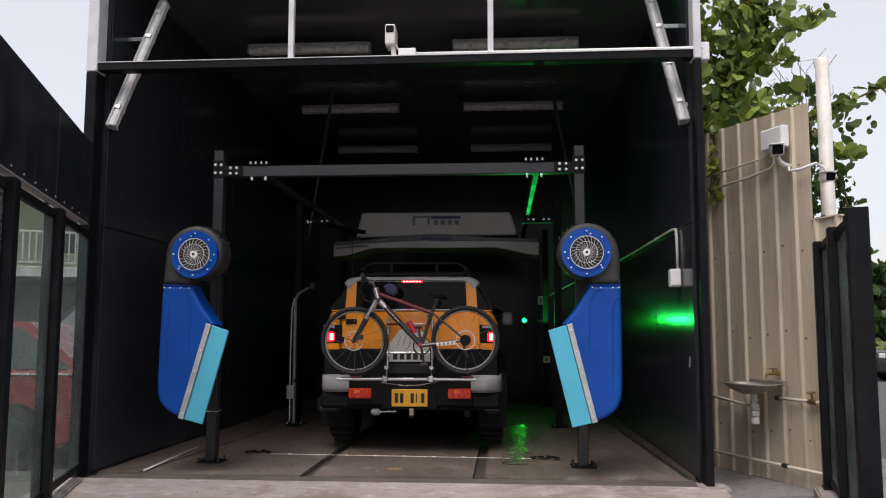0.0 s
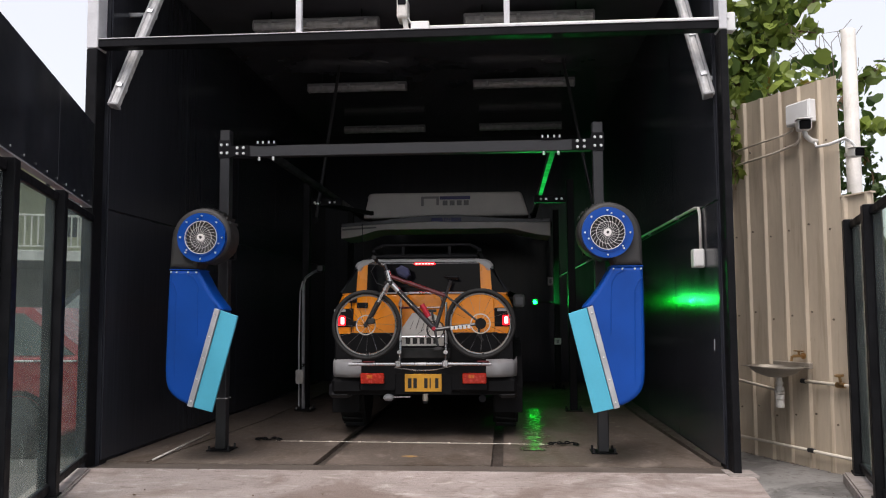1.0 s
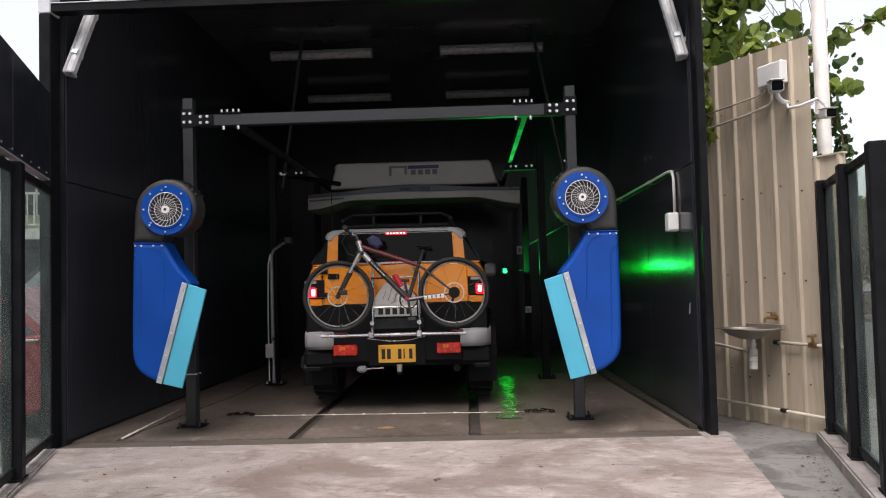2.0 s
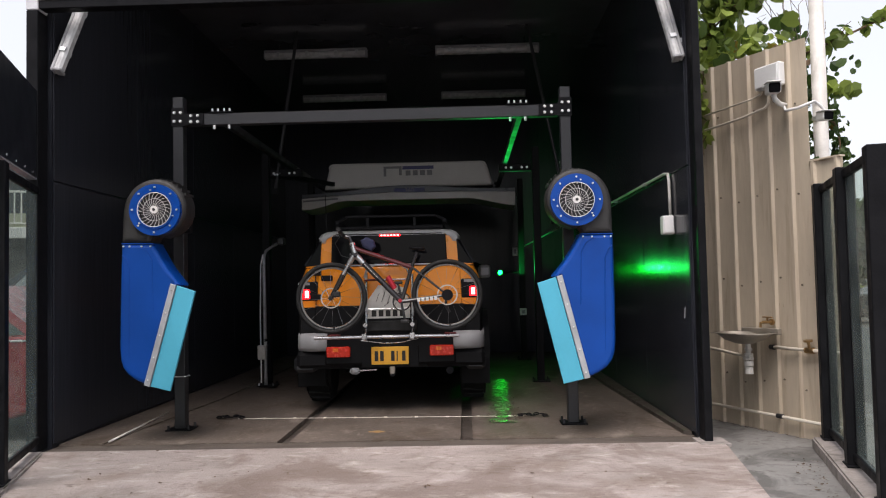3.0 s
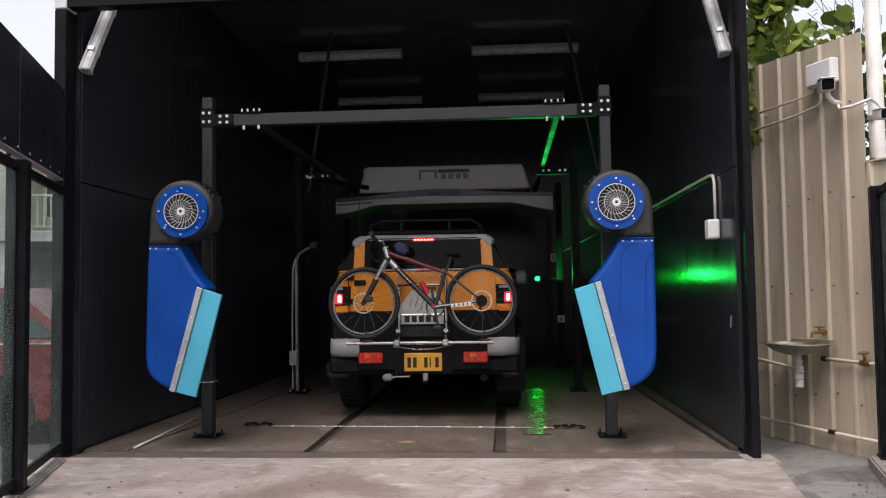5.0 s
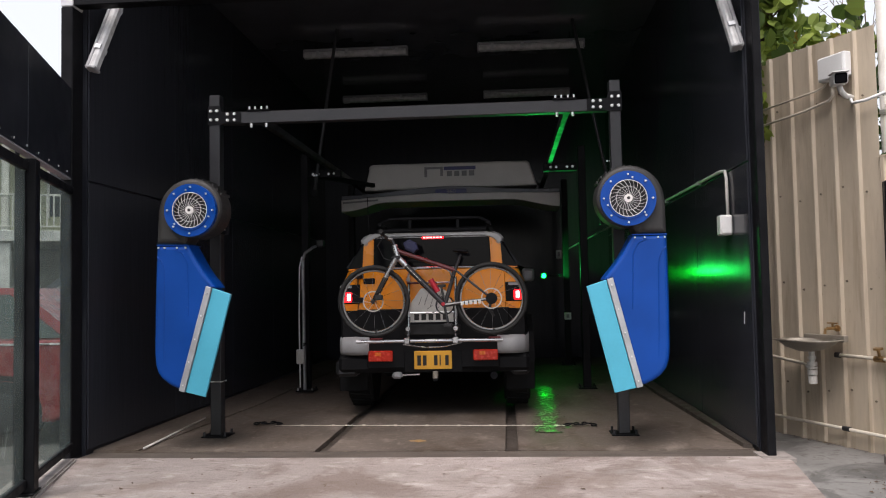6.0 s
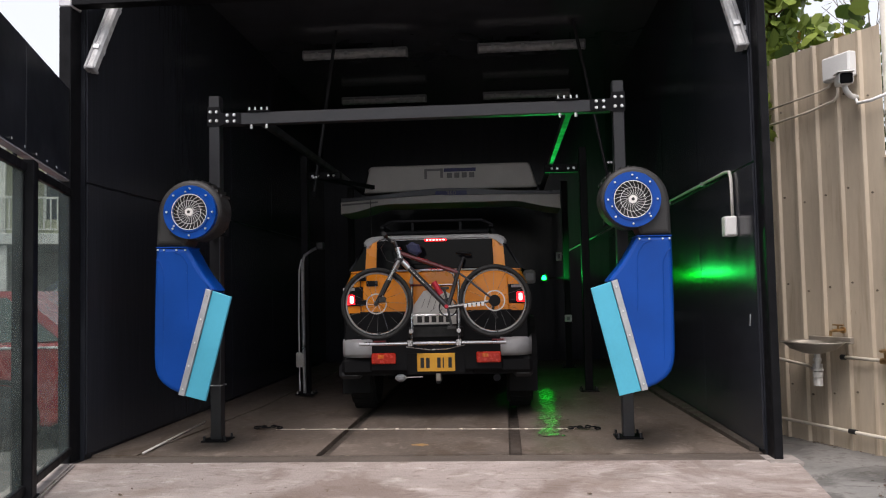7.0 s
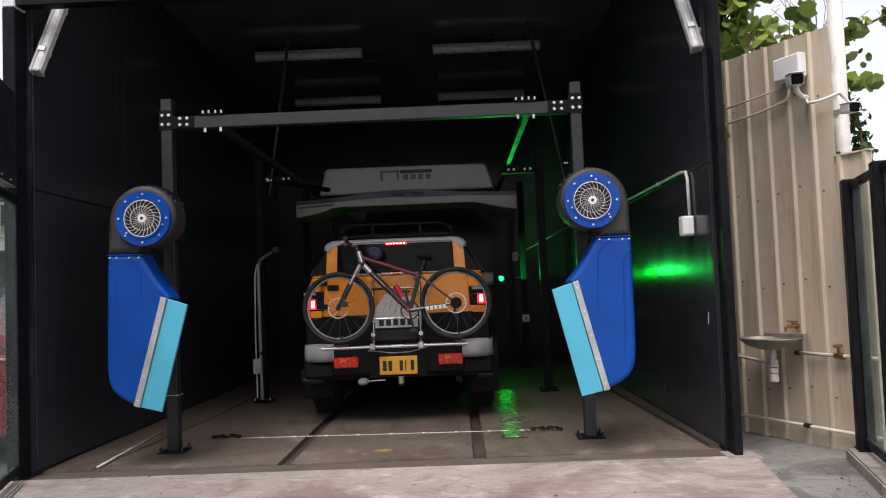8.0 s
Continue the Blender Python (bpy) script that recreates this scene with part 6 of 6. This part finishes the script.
own = loft([[Vector((x, YB + w * math.cos(a), z + h * math.sin(a))) for a in [2 * math.pi * k / 10 for k in range(10)]] for x, w, h, z in ((0.175, 0.012, 0.008, 1.475), (0.205, 0.022, 0.012, 1.472), (0.25, 0.050, 0.016, 1.468), (0.29, 0.06, 0.016, 1.465), (0.305, 0.04, 0.010, 1.462))])
part("saddle", own, "trim", BIKE, smooth=True)
part("cassette", disc(R_[0], R_[1], 0, 0.048, YB - 0.058, YB - 0.040, 20), "trim", BIKE)
part("brake_caliper", box(F_[0] + 0.02, F_[0] + 0.085, YB - 0.075, YB - 0.040, F_[1] + 0.01, F_[1] + 0.055, 0.008), "blackpl", BIKE)
part("chainring", ring(BB[0], YB + 0.04, BB[1], 0.075, 0.006, 28, 5), "blackpl", BIKE)
part("crank", rod((BB[0], YB - 0.05, BB[1]), (BB[0] + 0.03, YB - 0.06, BB[1] - 0.16), 0.011, n=8), "blackpl", BIKE)
part("crank", rod((BB[0], YB + 0.05, BB[1]), (BB[0] - 0.03, YB + 0.06, BB[1] + 0.15), 0.011, n=8), "blackpl", BIKE)
part("pedal", box(BB[0] - 0.005, BB[0] + 0.065, YB - 0.15, YB - 0.065, BB[1] - 0.175, BB[1] - 0.15, 0.005), "blackpl", BIKE)
part("pedal", box(BB[0] - 0.065, BB[0] + 0.005, YB + 0.065, YB + 0.15, BB[1] + 0.15, BB[1] + 0.175, 0.005), "blackpl", BIKE)
part("saddle_bag", prism([(-0.24, 1.545), (-0.19, 1.575), (-0.13, 1.55), (-0.11, 1.49), (-0.15, 1.455), (-0.22, 1.49)], YB - 0.035, YB + 0.05, 0.02, 2), "bag", BIKE, "dark blue frame bag")
part("bottle", rod((-0.015, YB - 0.005, 1.235), (0.045, YB - 0.005, 1.13), 0.024, n=12), "accent", BIKE, "red bottle in its cage")
part("derailleur", sweep([(R_[0], YB + 0.05, R_[1]), (R_[0] - 0.02, YB + 0.06, 0.98), (R_[0] + 0.02, YB + 0.06, 0.92)], 0.012, 6), "blackpl", BIKE)


# ---- plants ----
def leaf_verts(bm, c, r, rng, droop=0.35):
    ax = Vector((rng.uniform(-1, 1), rng.uniform(-1, 1), rng.uniform(-droop, 1))).normalized()
    u = ax.orthogonal().normalized()
    u = (Matrix.Rotation(rng.uniform(0, 6.28), 3, ax) @ u)
    v = ax.cross(u)
    out = ((0.0, -0.80), (0.50, -0.95), (0.92, -0.30), (0.74, 0.45), (0.0, 1.0), (-0.74, 0.45), (-0.92, -0.30), (-0.50, -0.95))
    vs = [bm.verts.new(c + (u * a + v * b) * r + ax * (abs(a) * r * 0.28)) for a, b in out]
    bm.faces.new((vs[0], vs[1], vs[2], vs[3], vs[4]))
    bm.faces.new((vs[4], vs[5], vs[6], vs[7], vs[0]))


def shrub(name, label, base, limbs, r_leaf, per, spread, material, seed, category="tree"):
    t = thing(name, label, category)
    rng = random.Random(seed)
    wood = bmesh.new()
    crown = bmesh.new()
    for pts, r in limbs:
        P = [Vector(p) for p in pts]
        wood = sweep(P, r, 7, wood)
        for a, b in zip(P, P[1:]):
            n = int(per * (b - a).length)
            for _ in range(n):
                f = rng.random()
                c = a.lerp(b, f) + Vector((rng.gauss(0, 1), rng.gauss(0, 1), rng.gauss(0, 1))) * spread
                if c.x < 2.47 or (c.z < 2.95 and c.y < 1.9 and r_leaf > 0.06):
                    continue
                leaf_verts(crown, c, r_leaf * rng.choice((0.45, 0.6, 0.8, 1.0, 1.3)), rng)
            for _ in range(int(4 * (b - a).length) + 1):
                c = a.lerp(b, rng.random())
                q = c + Vector((rng.gauss(0, 1), rng.gauss(0, 1), rng.gauss(0.3, 1))) * spread * 1.4
                wood = rod(c, q, 0.008, 0.003, 5, wood)
    part("trunk", wood, "bark", t)
    part("crown", crown, material, t)
    return t


shrub("climbing_shrub", "broad-leaved green shrub growing over the corrugated fence", (3.0, 2.0, 0), [
    ([(2.75, 2.35, GROUND), (2.78, 2.3, 1.8)], 0.05)], 0.055, 0, 0.1, "leaf", 5)
shrub("climbing_shrub", "broad-leaved green shrub growing over the corrugated fence", (3.0, 2.0, 0), [
    ([(2.78, 2.3, 2.5), (2.86, 2.1, 3.0), (3.05, 2.0, 3.6), (3.2, 1.9, 4.3), (3.3, 1.9, 4.8)], 0.03),
    ([(2.65, 2.2, 2.6), (2.62, 2.0, 3.2), (2.62, 1.9, 3.9), (2.7, 1.9, 4.6)], 0.022),
    ([(2.9, 2.2, 2.75), (3.15, 1.75, 3.0), (3.4, 1.4, 3.12)], 0.02),
    ([(2.6, 2.3, 2.4), (2.8, 2.0, 2.9), (3.0, 1.7, 3.05)], 0.02),
    ([(3.1, 2.2, 3.9), (3.3, 2.1, 4.1), (3.45, 2.0, 4.45)], 0.018)], 0.066, 300, 0.15, "leaf", 7)
shrub("overhanging_branch", "leafy green branch reaching out against the sky", (3.0, 2.0, 0), [
    ([(3.0, 1.95, 3.45), (3.3, 1.75, 3.75), (3.55, 1.65, 3.95), (3.82, 1.6, 4.15)], 0.010),
    ([(3.25, 1.8, 3.68), (3.42, 1.7, 3.70), (3.56, 1.65, 3.66)], 0.007)], 0.068, 75, 0.06, "leaf", 15, "branch")
shrub("hanging_vine", "green leaves hanging down the face of the corrugated fence", (2.8, 1.5, 0), [
    ([on_fence(0.44, 2.98, 0.05), on_fence(0.40, 2.7, 0.06), on_fence(0.39, 2.45, 0.06), on_fence(0.41, 2.2, 0.06)], 0.005)], 0.056, 26, 0.03, "leaf", 14, "vine")
shrub("dark_tree", "darker tree behind the climbing shrub", (4, 4.5, 0), [
    ([(4.2, 4.6, GROUND), (4.15, 4.5, 1.5), (4.0, 4.4, 2.6), (3.9, 4.3, 3.6)], 0.07),
    ([(4.0, 4.4, 2.6), (4.5, 4.2, 3.3), (4.9, 4.2, 3.8)], 0.035),
    ([(4.0, 4.4, 2.8), (3.6, 4.2, 3.5), (3.4, 4.1, 4.2)], 0.035)], 0.07, 190, 0.30, "leafdark", 8)
shrub("trailing_vine", "leafy vine trailing round the white pole", (3.7, 1.5, 0), [
    ([(3.62, 1.5, 3.0), (3.58, 1.35, 2.6), (3.57, 1.33, 2.2), (3.60, 1.35, 1.9)], 0.008),
    ([(3.62, 1.5, 2.8), (3.80, 1.4, 2.6), (3.88, 1.38, 2.35), (3.92, 1.4, 2.0)], 0.008)], 0.034, 210, 0.045, "leafdark", 9, "vine")
shrub("leafy_branch", "long leafy branch reaching past the white pole", (3.8, 1.5, 0), [
    ([(3.5, 1.8, 3.05), (3.85, 1.5, 3.15), (4.15, 1.4, 3.27), (4.5, 1.35, 3.42)], 0.010),
    ([(3.75, 1.5, 2.72), (3.95, 1.35, 2.70), (4.05, 1.3, 2.68)], 0.008)], 0.058, 60, 0.03, "leaf", 10, "branch")
twigs = thing("bare_twigs", "thin bare twigs against the sky", "twigs")
rng = random.Random(12)
for k in range(16):
    a = Vector((3.62 + 0.1 * rng.random(), 1.7, 2.95 + 0.2 * rng.random()))
    b = a + Vector((rng.uniform(-0.35, 0.55), rng.uniform(-0.1, 0.1), rng.uniform(0.25, 0.6)))
    c = b + Vector((rng.uniform(-0.12, 0.2), 0, rng.uniform(0.02, 0.22)))
    part("twig", sweep([a, a.lerp(b, 0.5) + Vector((0.03, 0, 0.02)), b, c], 0.003, 5), "twig", twigs)


def hedge(name, label, x0, x1, y0, y1, z1, n, r, mat_name, seed):
    rng = random.Random(seed)
    own = bmesh.new()
    for _ in range(n):
        x, y = rng.uniform(x0, x1), rng.uniform(y0, y1)
        top = z1 * (0.8 + 0.25 * noise.noise(Vector((x * 0.7, y * 0.7, seed))))
        z = GROUND + 0.05 + (top - GROUND) * math.sqrt(rng.random())
        leaf_verts(own, Vector((x, y, z)), r * rng.uniform(0.6, 1.3), rng)
    return tagged(obj(name, own, mat_name), label, "hedge", kind="stuff")


hedge("far_hedge", "clipped green hedge beyond the parked cars", 8, 26, 24, 25.5, 0.9, 5000, 0.16, "leaf", 21)
hedge("far_trees", "dark line of trees on the far side", 4, 60, 55, 62, 7.5, 9000, 0.55, "leafdark", 22)
hedge("side_trees", "dark trees behind the house", -60, -24, 40, 48, 6.0, 5000, 0.6, "leafdark", 23)


# ---- motion ----
def motions():
    rows = [(0.0, -0.036, 1.430), (1.0, -0.037, 1.432), (2.0, -0.038, 1.436), (2.75, -0.038, 1.493), (3.5, -0.038, 1.560), (4.0, -0.038, 1.586), (4.5, -0.037, 1.599), (6.0, -0.036, 1.646), (6.5, -0.033, 1.672), (7.0, -0.029, 1.708), (7.5, -0.026, 1.745), (8.0, -0.022, 1.798)]
    path = [(t, pose(x, y, 0.0, 0, 0, 1.3)) for t, x, y in rows]
    walk(CAR, path)
    walk(BIKE, [(t, m @ pose(0.022, 0, -0.045)) for t, m in path])
    for w, x, y in WHEELS:
        walk(w, [(t, pose(x, y, 0.373, -math.degrees((yy - 1.430) / 0.373), 0, 0)) for t, _, yy in rows])


motions()
